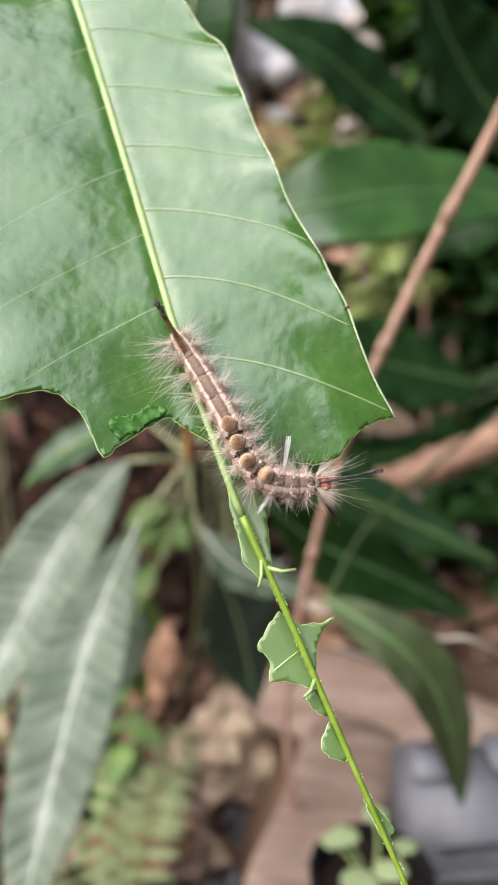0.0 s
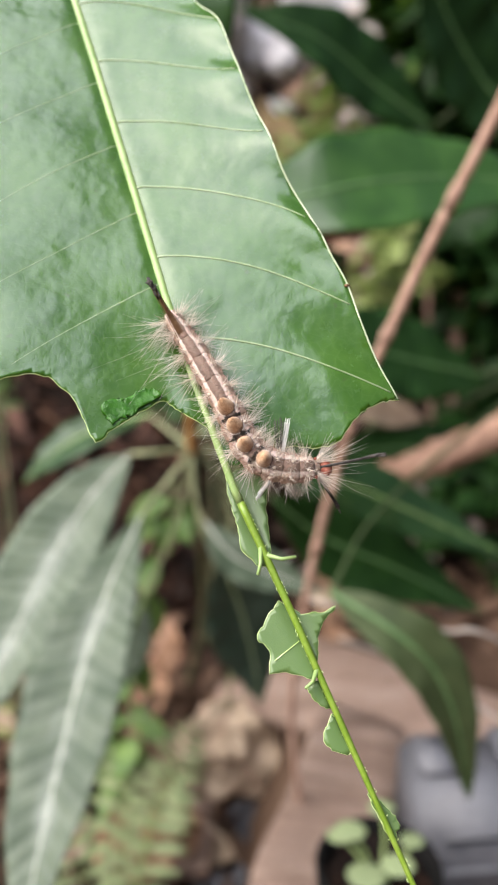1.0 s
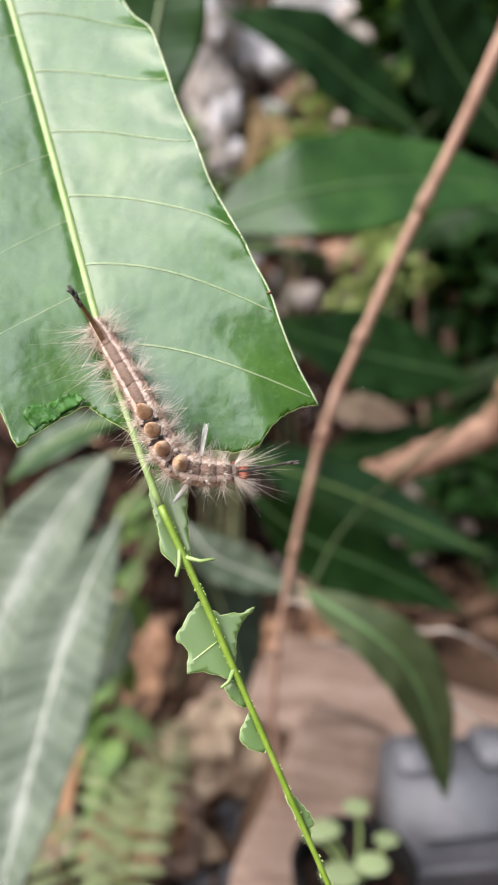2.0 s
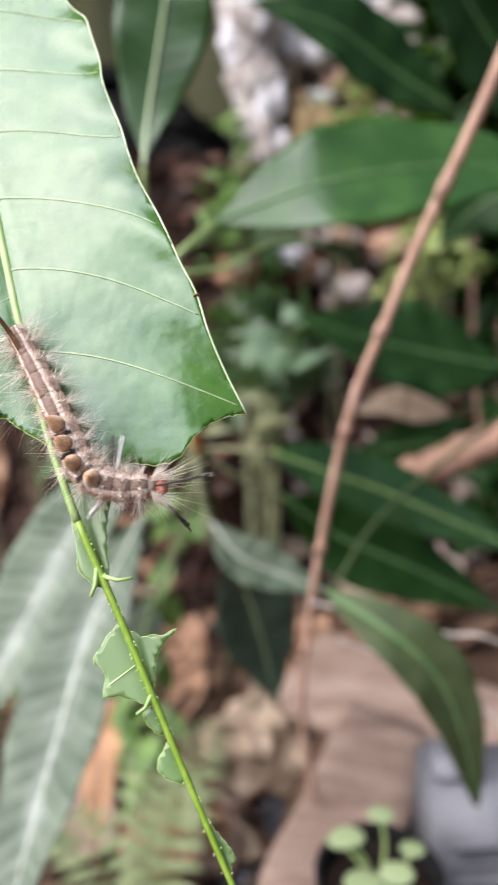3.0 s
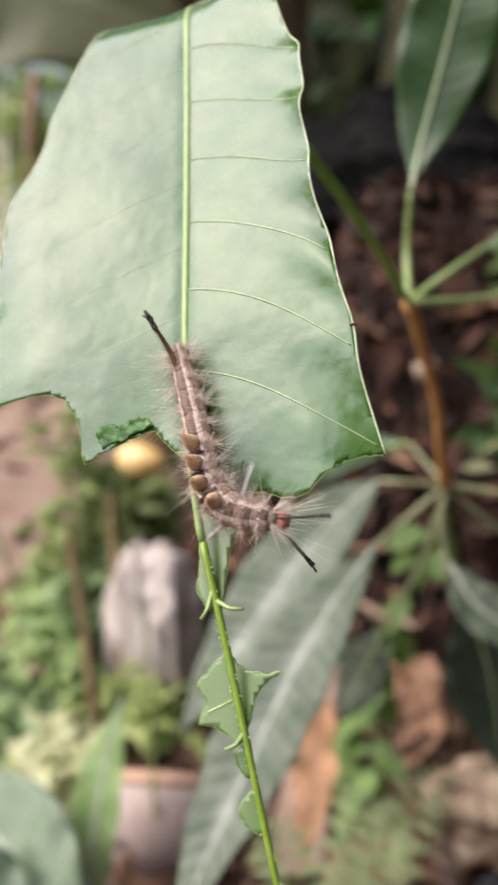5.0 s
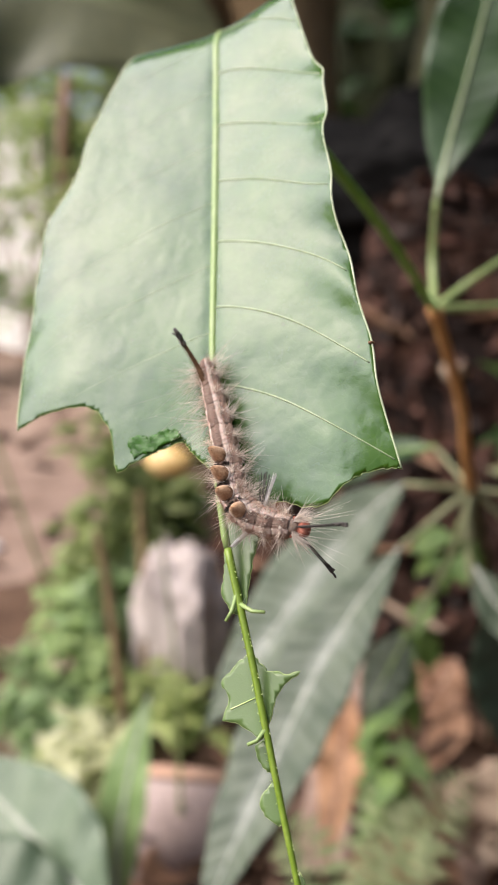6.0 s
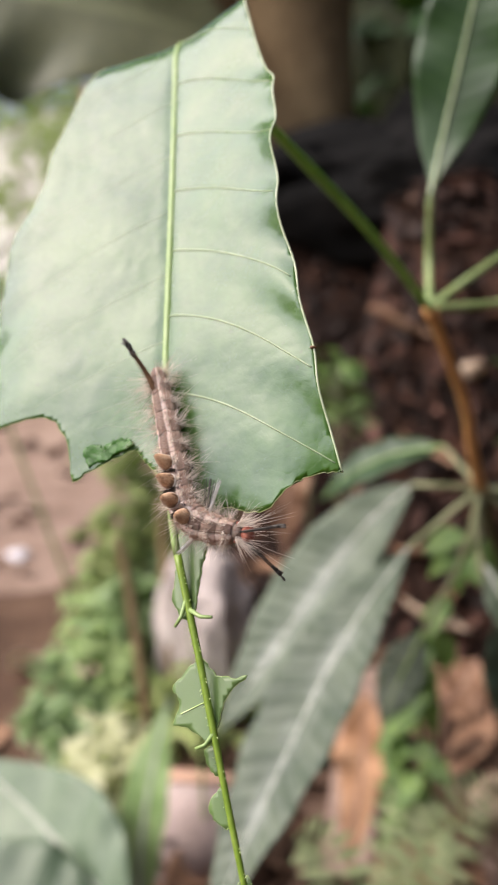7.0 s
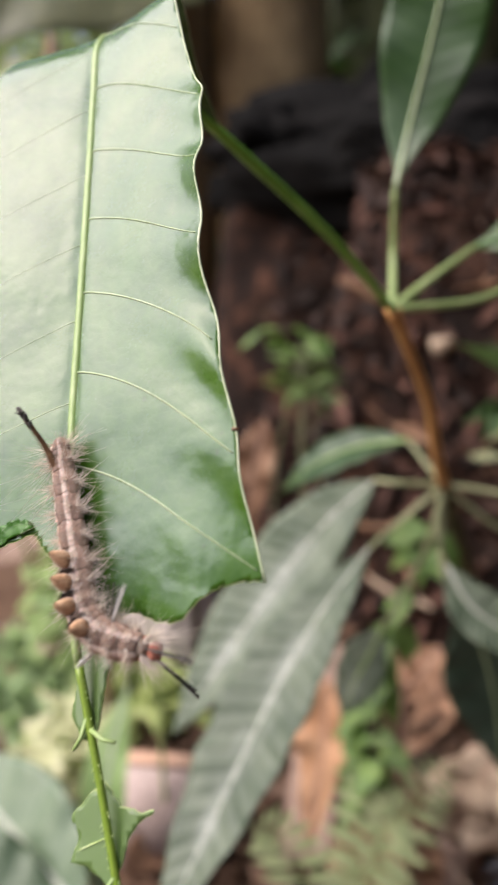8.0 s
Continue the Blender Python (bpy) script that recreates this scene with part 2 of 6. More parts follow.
GLOSSLEAF = leaf_material("glossy_mango_leaf", (0.014, 0.046, 0.006), (0.023, 0.068, 0.009), (0.034, 0.088, 0.014), (0.05, 0.11, 0.034), 0.32, spec=0.5, coat=0.1, relief=0.12, vein_mix=0.12)
# mango green darkened: the canopy's shade is put into this leaf colour
DARKLEAF = leaf_material("shade_coloured_leaf", (0.005384, 0.01914, 0.003589), (0.008976, 0.02992, 0.005384), (0.01435, 0.04307, 0.008379), (0.045, 0.11, 0.03), 0.5, vein_mix=0.2, relief=0.25, spec=0.15, thin=0.12)
PALELEAF = leaf_material("dusty_leaf", (0.036, 0.062, 0.032), (0.060, 0.090, 0.050), (0.10, 0.132, 0.082), (0.36, 0.40, 0.34), 0.46, thin=0.1, relief=1.0, vein_mix=0.16, dust=0.6)
FERN = leaf_material("fern_green", (0.1378, 0.23, 0.0645), (0.2226, 0.325, 0.1075), (0.3498, 0.45, 0.1806), (0.3, 0.42, 0.15), 0.55, vein_mix=0.1)
OLIVEDULL = leaf_material("limp_olive_leaf", (0.03, 0.045, 0.018), (0.048, 0.066, 0.026), (0.07, 0.09, 0.04), (0.09, 0.12, 0.06), 0.55, relief=0.2, vein_mix=0.1, spec=0.25)
DUSK = leaf_material("dusky_leaf", (0.02, 0.04, 0.025), (0.035, 0.06, 0.04), (0.055, 0.085, 0.06), (0.08, 0.12, 0.08), 0.5, relief=0.2, vein_mix=0.1)
BLUELEAF = leaf_material("blue_green_leaf", (0.07, 0.115, 0.065), (0.105, 0.16, 0.092), (0.15, 0.205, 0.125), (0.36, 0.43, 0.29), 0.4, spec=0.45, coat=0.1, relief=0.3, vein_mix=0.15)
LIME = leaf_material("lime_green", (0.17, 0.23, 0.06), (0.29, 0.35, 0.11), (0.46, 0.5, 0.22), (0.3, 0.42, 0.12), 0.5, vein_mix=0.1, thin=0.35)
SUNLEAF = leaf_material("pale_green_leaf", (0.1378, 0.23, 0.0774), (0.1908, 0.29, 0.1118), (0.265, 0.36, 0.1634), (0.5, 0.58, 0.4), 0.42, vein_mix=0.12, relief=0.15, thin=0.3)
STALK = surface("orange_stem", (0.3146, 0.143, 0.04368), (0.4719, 0.234, 0.07644), (0.572, 0.325, 0.1092), 60, 0.55, 0.25, 6, 0.4, 0.1)
PETIOLE = surface("green_petiole", (0.16, 0.235, 0.075), (0.24, 0.32, 0.12), (0.33, 0.41, 0.19), 60, 0.5, 0.2, 6, 0.4, 0.1)
GREENSTALK = surface("fresh_green_petiole", (0.09, 0.26, 0.02), (0.14, 0.36, 0.035), (0.21, 0.45, 0.06), 60, 0.45, 0.2, 6, 0.45, 0.1)
MOSSY = surface("mossy_stem", (0.035, 0.04, 0.015), (0.075, 0.075, 0.035), (0.14, 0.125, 0.07), 120, 0.8, 0.6, 6, 0.25, 0.1)
TWIG = surface("dry_twig", (0.2, 0.115, 0.08), (0.34, 0.21, 0.155), (0.46, 0.32, 0.25), 120, 0.75, 0.5, 6, 0.3, 0.1, (1, 1, 0.5))
# stalk colour with the same shade put in
SHADESTALK = surface("shade_coloured_petiole", (0.02, 0.035, 0.012), (0.035, 0.055, 0.018), (0.06, 0.08, 0.03), 60, 0.6, 0.2, 6, 0.3, 0.1)
FALLEN = surface("fallen_branch_bark", (0.16, 0.09, 0.06), (0.28, 0.165, 0.115), (0.38, 0.245, 0.18), 90, 0.75, 0.5, 6, 0.3, 0.1)
GREYTWIG = surface("grey_twig", (0.22, 0.19, 0.165), (0.34, 0.30, 0.265), (0.46, 0.42, 0.38), 120, 0.75, 0.5, 6, 0.3, 0.1)
SOIL = surface("soil", (0.0385, 0.021, 0.01294), (0.0847, 0.049, 0.03058), (0.1463, 0.091, 0.0588), 9, 0.9, 0.8, 12, 0.2, 0.0)
PATHSOIL = surface("trodden_earth", (0.15, 0.10, 0.073), (0.265, 0.185, 0.142), (0.41, 0.305, 0.245), 9, 0.9, 0.6, 10, 0.2, 0.0)
# red-brown earth, its base colour darkened to hold the shade under trees
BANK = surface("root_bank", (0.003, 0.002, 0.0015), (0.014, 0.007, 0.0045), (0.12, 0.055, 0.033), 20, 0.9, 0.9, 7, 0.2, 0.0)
BOARD = surface("weathered_board", (0.125, 0.08, 0.06), (0.225, 0.155, 0.12), (0.33, 0.25, 0.205), 14, 0.8, 0.5, 9, 0.25, 0.15, (1, 6, 6))
DEAD = surface("dead_leaf", (0.1346, 0.0684, 0.03931), (0.2693, 0.1512, 0.09072), (0.4118, 0.2664, 0.1754), 40, 0.7, 0.5, 6, 0.3, 0.4, (1, 1, 1), 0, 0.15)
ORANGEDEAD = surface("orange_dead_leaf", (0.30, 0.15, 0.075), (0.42, 0.235, 0.13), (0.54, 0.34, 0.21), 40, 0.7, 0.4, 6, 0.3, 0.2, (1, 1, 1), 0, 0.2)
DARKDEAD = surface("dark_dead_leaf", (0.033, 0.016, 0.01008), (0.077, 0.038, 0.02268), (0.154, 0.085, 0.05208), 40, 0.6, 0.5, 6, 0.3, 0.4, (1, 1, 1), 0, 0.15)
LITTER = surface("leaf_litter", (0.042, 0.022, 0.013), (0.098, 0.056, 0.035), (0.19, 0.122, 0.083), 30, 0.7, 0.5, 6, 0.3, 0.6, (1, 1, 1), 0, 0.1, True)
# darker copy of the litter, with the bank's shade put into its colour
DARKLITTER = surface("shade_dark_leaf_litter", (0.0088, 0.005, 0.00336), (0.0264, 0.013, 0.0084), (0.0825, 0.04, 0.0252), 30, 0.6, 0.5, 6, 0.3, 0.6, (1, 1, 1), 0, 0.1, True)
REDLITTER = surface("red_brown_litter", (0.03, 0.0145, 0.0105), (0.085, 0.041, 0.029), (0.2, 0.105, 0.075), 45, 0.7, 0.6, 6, 0.3, 0.7, (1, 1, 1), 0, 0.1, True)
MIDLEAF = leaf_material("grey_green_leaf", (0.04, 0.075, 0.04), (0.07, 0.115, 0.065), (0.11, 0.16, 0.10), (0.2, 0.26, 0.16), 0.42, vein_mix=0.1, relief=0.2)
# paler copy of the lime green, with strong sunlight put into the colour
PALELIME = leaf_material("sunlit_lime", (0.42, 0.44, 0.20), (0.56, 0.57, 0.32), (0.70, 0.70, 0.48), (0.6, 0.62, 0.4), 0.5, vein_mix=0.1, thin=0.35)
PALEBLADE = leaf_material("pale_pinkish_leaf", (0.38, 0.34, 0.30), (0.5, 0.46, 0.41), (0.62, 0.58, 0.53), (0.6, 0.58, 0.52), 0.4, vein_mix=0.1, relief=0.15, thin=0.3)
WEEDLEAF = leaf_material("round_weed_leaf", (0.10, 0.15, 0.06), (0.16, 0.215, 0.09), (0.23, 0.28, 0.13), (0.28, 0.34, 0.18), 0.45, vein_mix=0.1, relief=0.15)
OLIVELEAF = leaf_material("olive_leaf", (0.10, 0.115, 0.06), (0.15, 0.16, 0.085), (0.22, 0.225, 0.11), (0.3, 0.32, 0.18), 0.5, vein_mix=0.15, relief=0.2, thin=0.25)
DIMVEIN = surface("dim_vein", (0.065, 0.143, 0.0494), (0.0975, 0.1885, 0.0676), (0.1365, 0.234, 0.091), 90, 0.4, 0.2, 6, 0.4, 0.05)
PINK = surface("pink_petal", (0.6, 0.33, 0.33), (0.72, 0.45, 0.44), (0.8, 0.58, 0.56), 60, 0.6, 0.1, 6, 0.3, 0.05, (1, 1, 1), 0, 0.2)
PALERIB = surface("pale_midrib", (0.24, 0.28, 0.21), (0.36, 0.39, 0.32), (0.52, 0.54, 0.47), 120, 0.5, 0.3, 6, 0.4, 0.05)
PALEDEAD = surface("bleached_dead_leaf", (0.3067, 0.2214, 0.1515), (0.451, 0.3444, 0.248), (0.5863, 0.4756, 0.3582), 40, 0.7, 0.5, 6, 0.3, 0.15, (1, 1, 1), 0, 0.15)
STONE = surface("grey_stone", (0.2, 0.165, 0.15), (0.44, 0.385, 0.355), (0.66, 0.60, 0.565), 45, 0.85, 0.9, 6, 0.25, 0.1)
BLUEGREY = surface("blue_grey_plastic", (0.075, 0.077, 0.088), (0.108, 0.11, 0.124), (0.15, 0.152, 0.168), 12, 0.5, 0.15, 12, 0.4, 0.05)
# plastic of the small pot, and the black of the lumps that imitate shade
PLASTIC_SHADE = surface("black_plastic_and_shade", (0.0045, 0.0045, 0.0045), (0.0075, 0.0075, 0.0072), (0.018, 0.0165, 0.01575), 14, 0.8, 0.6, 8, 0.06, 0.0)
TERRACOTTA = surface("brick", (0.25, 0.195, 0.175), (0.36, 0.285, 0.26), (0.47, 0.39, 0.36), 25, 0.85, 0.9, 10, 0.25, 0.05)
BARK = surface("olive_bark", (0.1148, 0.0783, 0.038), (0.2105, 0.1478, 0.07601), (0.3254, 0.2436, 0.1286), 14, 0.85, 0.7, 8, 0.25, 0.05, (1, 1, 0.3))
YELLOW = surface("yellow_fruit", (0.5, 0.31, 0.10), (0.66, 0.45, 0.17), (0.78, 0.6, 0.3), 60, 0.4, 0.1, 6, 0.5, 0.0)
HEDGE = surface("far_foliage", (0.012, 0.018, 0.007), (0.035, 0.045, 0.018), (0.10, 0.12, 0.045), 2.2, 0.7, 0.8, 9, 0.3, 0.0)

# white of the added wall, pale enough to burn out
BRIGHTWHITE = surface("bright_white", (0.6, 0.58, 0.52), (0.74, 0.73, 0.68), (0.82, 0.81, 0.78), 3, 0.85, 0.3, 12, 0.2, 0.0)
LICHEN = surface("pale_lichen_bark", (0.07, 0.055, 0.045), (0.38, 0.335, 0.305), (0.76, 0.72, 0.70), 26, 0.85, 0.9, 5, 0.2, 0.0)
DULLSTALK = surface("dull_petiole", (0.13, 0.145, 0.07), (0.21, 0.225, 0.12), (0.30, 0.31, 0.18), 60, 0.6, 0.2, 6, 0.3, 0.1)
PALEFERN = leaf_material("pale_fern", (0.1526, 0.192, 0.08256), (0.2205, 0.264, 0.1238), (0.3222, 0.352, 0.1926), (0.3, 0.4, 0.18), 0.55, vein_mix=0.1)
CREEP = leaf_material("creeper_green", (0.05, 0.11, 0.02), (0.09, 0.17, 0.035), (0.17, 0.26, 0.06), (0.2, 0.3, 0.1), 0.45, vein_mix=0.1)
ORANGECLAY = surface("orange_clay", (0.36, 0.21, 0.14), (0.48, 0.31, 0.22), (0.58, 0.41, 0.31), 30, 0.85, 0.5, 8, 0.2, 0.05)
RUBBLE = surface("pale_rubble", (0.25, 0.175, 0.145), (0.50, 0.39, 0.345), (0.80, 0.73, 0.69), 40, 0.85, 0.6, 6, 0.2, 0.55, (1, 1, 1), 0, 0.0, True)
PALESTONE = surface("pale_stone", (0.40, 0.38, 0.39), (0.62, 0.595, 0.615), (0.78, 0.76, 0.78), 18, 0.85, 0.6, 8, 0.2, 0.05)


# ---- building helpers ----
def part(name, bm, material, parent, label="", smooth=True):
    """One mesh object under a thing (or part); the mesh is laid out in the thing's own space."""
    me = bpy.data.meshes.new(name)
    bm.normal_update()
    bm.to_mesh(me)
    bm.free()
    me.materials.append(material)
    if smooth:
        me.shade_smooth()
    ob = new(name, me)
    if parent:
        ob.parent = parent
    return tagged(ob, label)


def thing(name, at, label, category, group="", kind=""):
    ob = new(name)
    ob.empty_display_size = 0.01
    ob.location = at
    return tagged(ob, label, category, group, kind)


def single(name, bm, material, label, category, group="", kind="", at=(0, 0, 0), smooth=True):
    ob = part(name, bm, material, None, "", smooth)
    ob.location = at
    return tagged(ob, label, category, group, kind)


def spline(points, n):
    """n+1 points along a smooth curve through the given ones."""
    p = [Vector(q) for q in points]
    if len(p) == 2:
        return [p[0].lerp(p[1], i / n) for i in range(n + 1)]
    p = [2 * p[0] - p[1]] + p + [2 * p[-1] - p[-2]]
    out, m = [], len(p) - 3
    for i in range(n + 1):
        x = i / n * m
        k = min(int(x), m - 1)
        t = x - k
        a, b, c, d = p[k:k + 4]
        out.append(0.5 * ((2 * b) + (c - a) * t + (2 * a - 5 * b + 4 * c - d) * t * t + (3 * b - a - 3 * c + d) * t ** 3))
    return out


def tube(bm, pts, radius, sides=8, cap=True, rough=0.0, squash=1.0):
    """A tube along pts; radius is a number or a function of 0..1."""
    rings, n = [], len(pts) - 1
    ref = Vector((0.31, 0.17, 0.93))
    for i, p in enumerate(pts):
        t = (pts[min(i + 1, n)] - pts[max(i - 1, 0)]).normalized()
        if abs(t.dot(ref)) > 0.97:
            ref = Vector((0.9, 0.1, 0.1))
        s = t.cross(ref).normalized()
        u = s.cross(t)
        r = radius(i / n) if callable(radius) else radius
        ring = []
        for k in range(sides):
            a = 2 * math.pi * k / sides
            rr = r * (1 + rough * (random.random() - 0.5))
            ring.append(bm.verts.new(p + (s * math.cos(a) + u * math.sin(a) * squash) * rr))
        rings.append(ring)
    for a, b in zip(rings, rings[1:]):
        for k in range(sides):
            bm.faces.new((a[k], a[(k + 1) % sides], b[(k + 1) % sides], b[k]))
    if cap:
        bm.faces.new(list(reversed(rings[0])))
        bm.faces.new(rings[-1])
    return rings


def hair(bm, root, tip, r, bend=0.0, tip_r=0.15, steps=3):
    """A single three-sided tapering hair, bent to one side."""
    d = tip - root
    side = d.cross(Vector((random.random() - 0.5, random.random() - 0.5, random.random() - 0.5))).normalized() * d.length * bend
    pts = [root + d * (i / steps) + side * math.sin(math.pi * i / steps * 0.5) ** 2 for i in range(steps + 1)]
    tube(bm, pts, lambda x: r * (1 - (1 - tip_r) * x), 3, False)


def clean(bm, dist):
    bmesh.ops.remove_doubles(bm, verts=bm.verts[:], dist=dist)
    bmesh.ops.recalc_face_normals(bm, faces=bm.faces[:])


def interp(x, table):
    xs, ys = zip(*table)
    return float(np.interp(x, xs, ys))


def smooth(x):
    x = max(0.0, min(1.0, x))
    return x * x * (3 - 2 * x)


# ---- the eaten leaf: its own plane (x across, y up along the midrib, z out of the upper face), in millimetres ----
LEAF = Matrix(((0.92481, -0.37957, 0.02553, 0.03972),
               (0.23241, 0.51058, -0.82783, 0.16100),
               (0.30119, 0.77151, 0.56040, 0.48184),
               (0, 0, 0, 1)))
RIB_LINE = [(-100, 1.0), (-80, -0.5), (-60, -2.0), (-40, -3.4), (-22, -5.0), (-5, -5.0), (10, -4.4), (30, -3.0), (55, -1.4), (75, -0.3), (92, 0.3), (140, 7.0)]
RIGHT_LIFT = [(-25, 0.8), (2, -0.4), (12, 0.3), (25, 4.8), (37, 7.4), (52, 2.1), (62, 0.4), (75, -0.4), (90, -0.5)]
R_VEINS = [2.4, 16.7, 30.0, 43.3, 56.6, 69.9, 83.2, 96.5]
L_VEINS = [12.0 + 13.4 * i for i in range(7)]
FOLD, ROUND, TURN = 77.0, 13.0, radians(84)


def rib_b(s):
    return interp(s, RIB_LINE)


def vein_drop(d):
    return 0.33 * d + 0.018 * d * d if d > 0 else -0.22 * d + 0.003 * d * d


def profile(s):
    """Along the midrib: place up the leaf, height over its plane and the way that the face looks."""
    if s < -8:
        d = -8 - s
        return s * 1.0, -0.20 * (math.sqrt(d * d + 36) - 6) - 0.0006 * max(0, d - 45) ** 2, 0.0
    if s < FOLD:
        return s, 0.0, 0.0
    w = (s - FOLD) / ROUND
    if w < TURN:
        return FOLD + ROUND * math.sin(w), -ROUND * (1 - math.cos(w)), w
    over = s - FOLD - ROUND * TURN
    return FOLD + ROUND * math.sin(TURN) + over * math.cos(TURN), -ROUND * (1 - math.cos(TURN)) - over * math.sin(TURN), TURN


def on_leaf(s, b, up=0.0):
    """A point of the leaf's upper face (millimetres along and across, up: above it), in the world."""
    y, z, w = profile(s)
    d = b - rib_b(s)
    e = abs(d) / 24
    if d > 0:
        roll = interp(s, RIGHT_LIFT) * min(e, 1.2) ** (3.5 + 1.5 * smooth(s / 14))
        lift = 0.095 * d + 0.45 * roll
        y += 0.40 * roll
        # the lower corner curls back
        drop = 0.19 * smooth((d - 14.0 + 0.25 * min(s, 0.0)) / 10.5) * (math.sqrt((s - 1) ** 2 + 9) - (s - 1) - 1.2) / 2
        lift -= max(0.0, drop)
        y += 0.66 * max(0.0, drop)
        rows = R_VEINS
    else:
        lift = 0.125 * -d + 0.15 * e * math.sin(s * 0.16 + 1.0)
        lift -= 0.9 * max(0.0, (-d - 25) / 8) ** 2
        rows = L_VEINS
    q = s + vein_drop(d)
    gap = min(abs(q - v) for v in rows)
    k = 0.75 if d > 0 else 0.2
    lift += 0.36 * k * min(1.0, e * 2.2) * (min(gap, 6.5) / 6.5) ** 0.7 * (1 - 0.4 * e)
    lift += 0.38 * k * e * e * math.sin(q * 2 * math.pi / 13.2 + 0.7) + 0.8 * noise.noise((s * 0.055, b * 0.055, 3.1)) * min(1.0, abs(d) / 4)
    if d > 0:
        lift += 0.75 * min(e, 1.0) ** 5 * math.sin(q * 2 * math.pi / 13.3 + 0.4) * smooth((s - 2) / 10)
        lift += (3.4 * (max(0.0, d - 4) / 23) ** 1.7 - 0.12 * d) * smooth((14 - s) / 12)
    lift += 0.35 * min(1.0, abs(d) / 1.5) + up
    return LEAF @ Vector((b / 1000, (y + lift * math.sin(w)) / 1000, (z + lift * math.cos(w)) / 1000))


def ragged(pts, step, amount, seed):
    """A line with the small teeth that chewing leaves."""
    rnd, out = random.Random(seed), []
    for p, q in zip(pts, pts[1:]):
        n = max(1, int(math.dist(p, q) / step))
        for i in range(n):
            t = i / n
            out.append((p[0] + (q[0] - p[0]) * t + rnd.uniform(-amount, amount), p[1] + (q[1] - p[1]) * t + rnd.uniform(-amount, amount)))
    return out + [pts[-1]]


def curve2(pts, n):
    return [(v.x, v.y) for v in spline([(a, b, 0) for a, b in pts], n)]


# margins and bites, (along, across)
RIGHT_SIDE = curve2([(126, 5.0), (116, 7.0), (106, 9.0), (98, 11.6), (91, 14.0), (82, 16.2), (73, 17.4), (62, 18.9), (57, 20.6), (51, 20.6), (45, 20.4), (38, 19.6), (30, 19.8), (22, 19.5), (15, 20.5), (7, 21.0), (1, 21.7), (-6, 21.4), (-13, 21.7), (-20.6, 22.4)], 90)
RIGHT_BITE = ragged(curve2([(-20.6, 22.4), (-19.5, 20.3), (-18.7, 17.2), (-19.0, 14.6), (-20.2, 12.9), (-21.2, 10.9), (-20.6, 8.0), (-19.0, 4.4), (-20.0, 1.8), (-22.8, 0.8), (-24.7, 0.1), (-27.0, -1.0), (-29.3, -1.7), (-32.1, -2.4)], 60), 0.5, 0.13, 1)
LEFT_BITE = ragged(curve2([(-33.0, -4.6), (-31.0, -5.4), (-28.0, -6.1), (-25.0, -5.7), (-21.0, -5.3), (-17.0, -5.2), (-12.5, -5.6), (-10.0, -7.7), (-8.2, -9.0), (-6.6, -10.4), (-7.3, -14.0), (-8.6, -18.4), (-9.9, -20.9), (-7.2, -21.6), (-5.3, -21.7), (-2.5, -22.1), (-0.2, -23.3), (1.8, -24.9), (3.0, -27.6), (3.2, -31.5), (3.0, -35.5), (1.8, -40.2)], 90), 0.5, 0.13, 2)
LEFT_SIDE = curve2([(1.8, -40.2), (10, -40.6), (18, -40.0), (29, -38.5), (38, -37.4), (45, -36.0), (51, -31.5), (56, -29.0), (62, -27.6), (67, -25.4), (72, -23.2), (76, -21.3), (80, -19.6), (87, -17.0), (95, -12.0), (104, -6.0), (114, -0.5), (126, 3.0)], 90)
LEFT_RIM, RIGHT_RIM = [p for p in LEFT_BITE if p[0] > -18.6], [p for p in RIGHT_BITE if p[0] > -21.6]
OUTLINE = RIGHT_SIDE[:-1] + RIGHT_RIM + LEFT_RIM[:-1] + LEFT_SIDE
SCRAPS = [
    [(-19.2, -5.4), (-22.0, -5.9), (-25.0, -6.1), (-28.0, -6.6), (-30.4, -6.9), (-31.8, -6.1), (-33.0, -5.6), (-33.6, -4.6), (-32.8, -3.6), (-31.4, -3.1), (-28.4, -2.3), (-25.4, -1.4), (-23.0, -0.2), (-20.4, 1.0), (-18.8, -1.6)],
    [(-38.4, -4.4), (-40.2, -7.0), (-42.2, -9.2), (-43.2, -8.6), (-44.4, -8.1), (-46.0, -8.6), (-47.2, -9.1), (-47.6, -7.4), (-48.3, -6.3), (-49.2, -5.0), (-50.2, -3.6), (-47.4, -2.0), (-45.6, -1.3), (-44.0, -0.2), (-42.8, 1.4), (-42.0, 3.1), (-42.1, 0.9), (-41.3, -2.0)],
    [(-50.4, -3.8), (-51.0, -5.0), (-52.8, -4.5), (-54.4, -3.4), (-54.6, -2.6), (-50.6, -3.0)],
    [(-55.4, -3.0), (-56.8, -4.4), (-58.2, -5.3), (-59.8, -4.6), (-61.0, -2.8), (-60.8, -2.0), (-55.6, -2.4)],
    [(-66.8, -1.6), (-69.0, -0.4), (-70.8, 0.4), (-72.2, 0.7), (-72.6, -0.2), (-73.8, -0.6), (-74.0, -1.2), (-67.0, -2.0)],
]


def clip_half(poly, axis, value, keep_above):
    out = []
    for p, q in zip(poly, poly[1:] + poly[:1]):
        a, b = (p[axis] - value, q[axis] - value) if keep_above else (value - p[axis], value - q[axis])
        if a >= 0:
            out.append(p)
        if a * b < 0:
            t = a / (a - b)
            out.append((p[0] + (q[0] - p[0]) * t, p[1] + (q[1] - p[1]) * t))
    return out


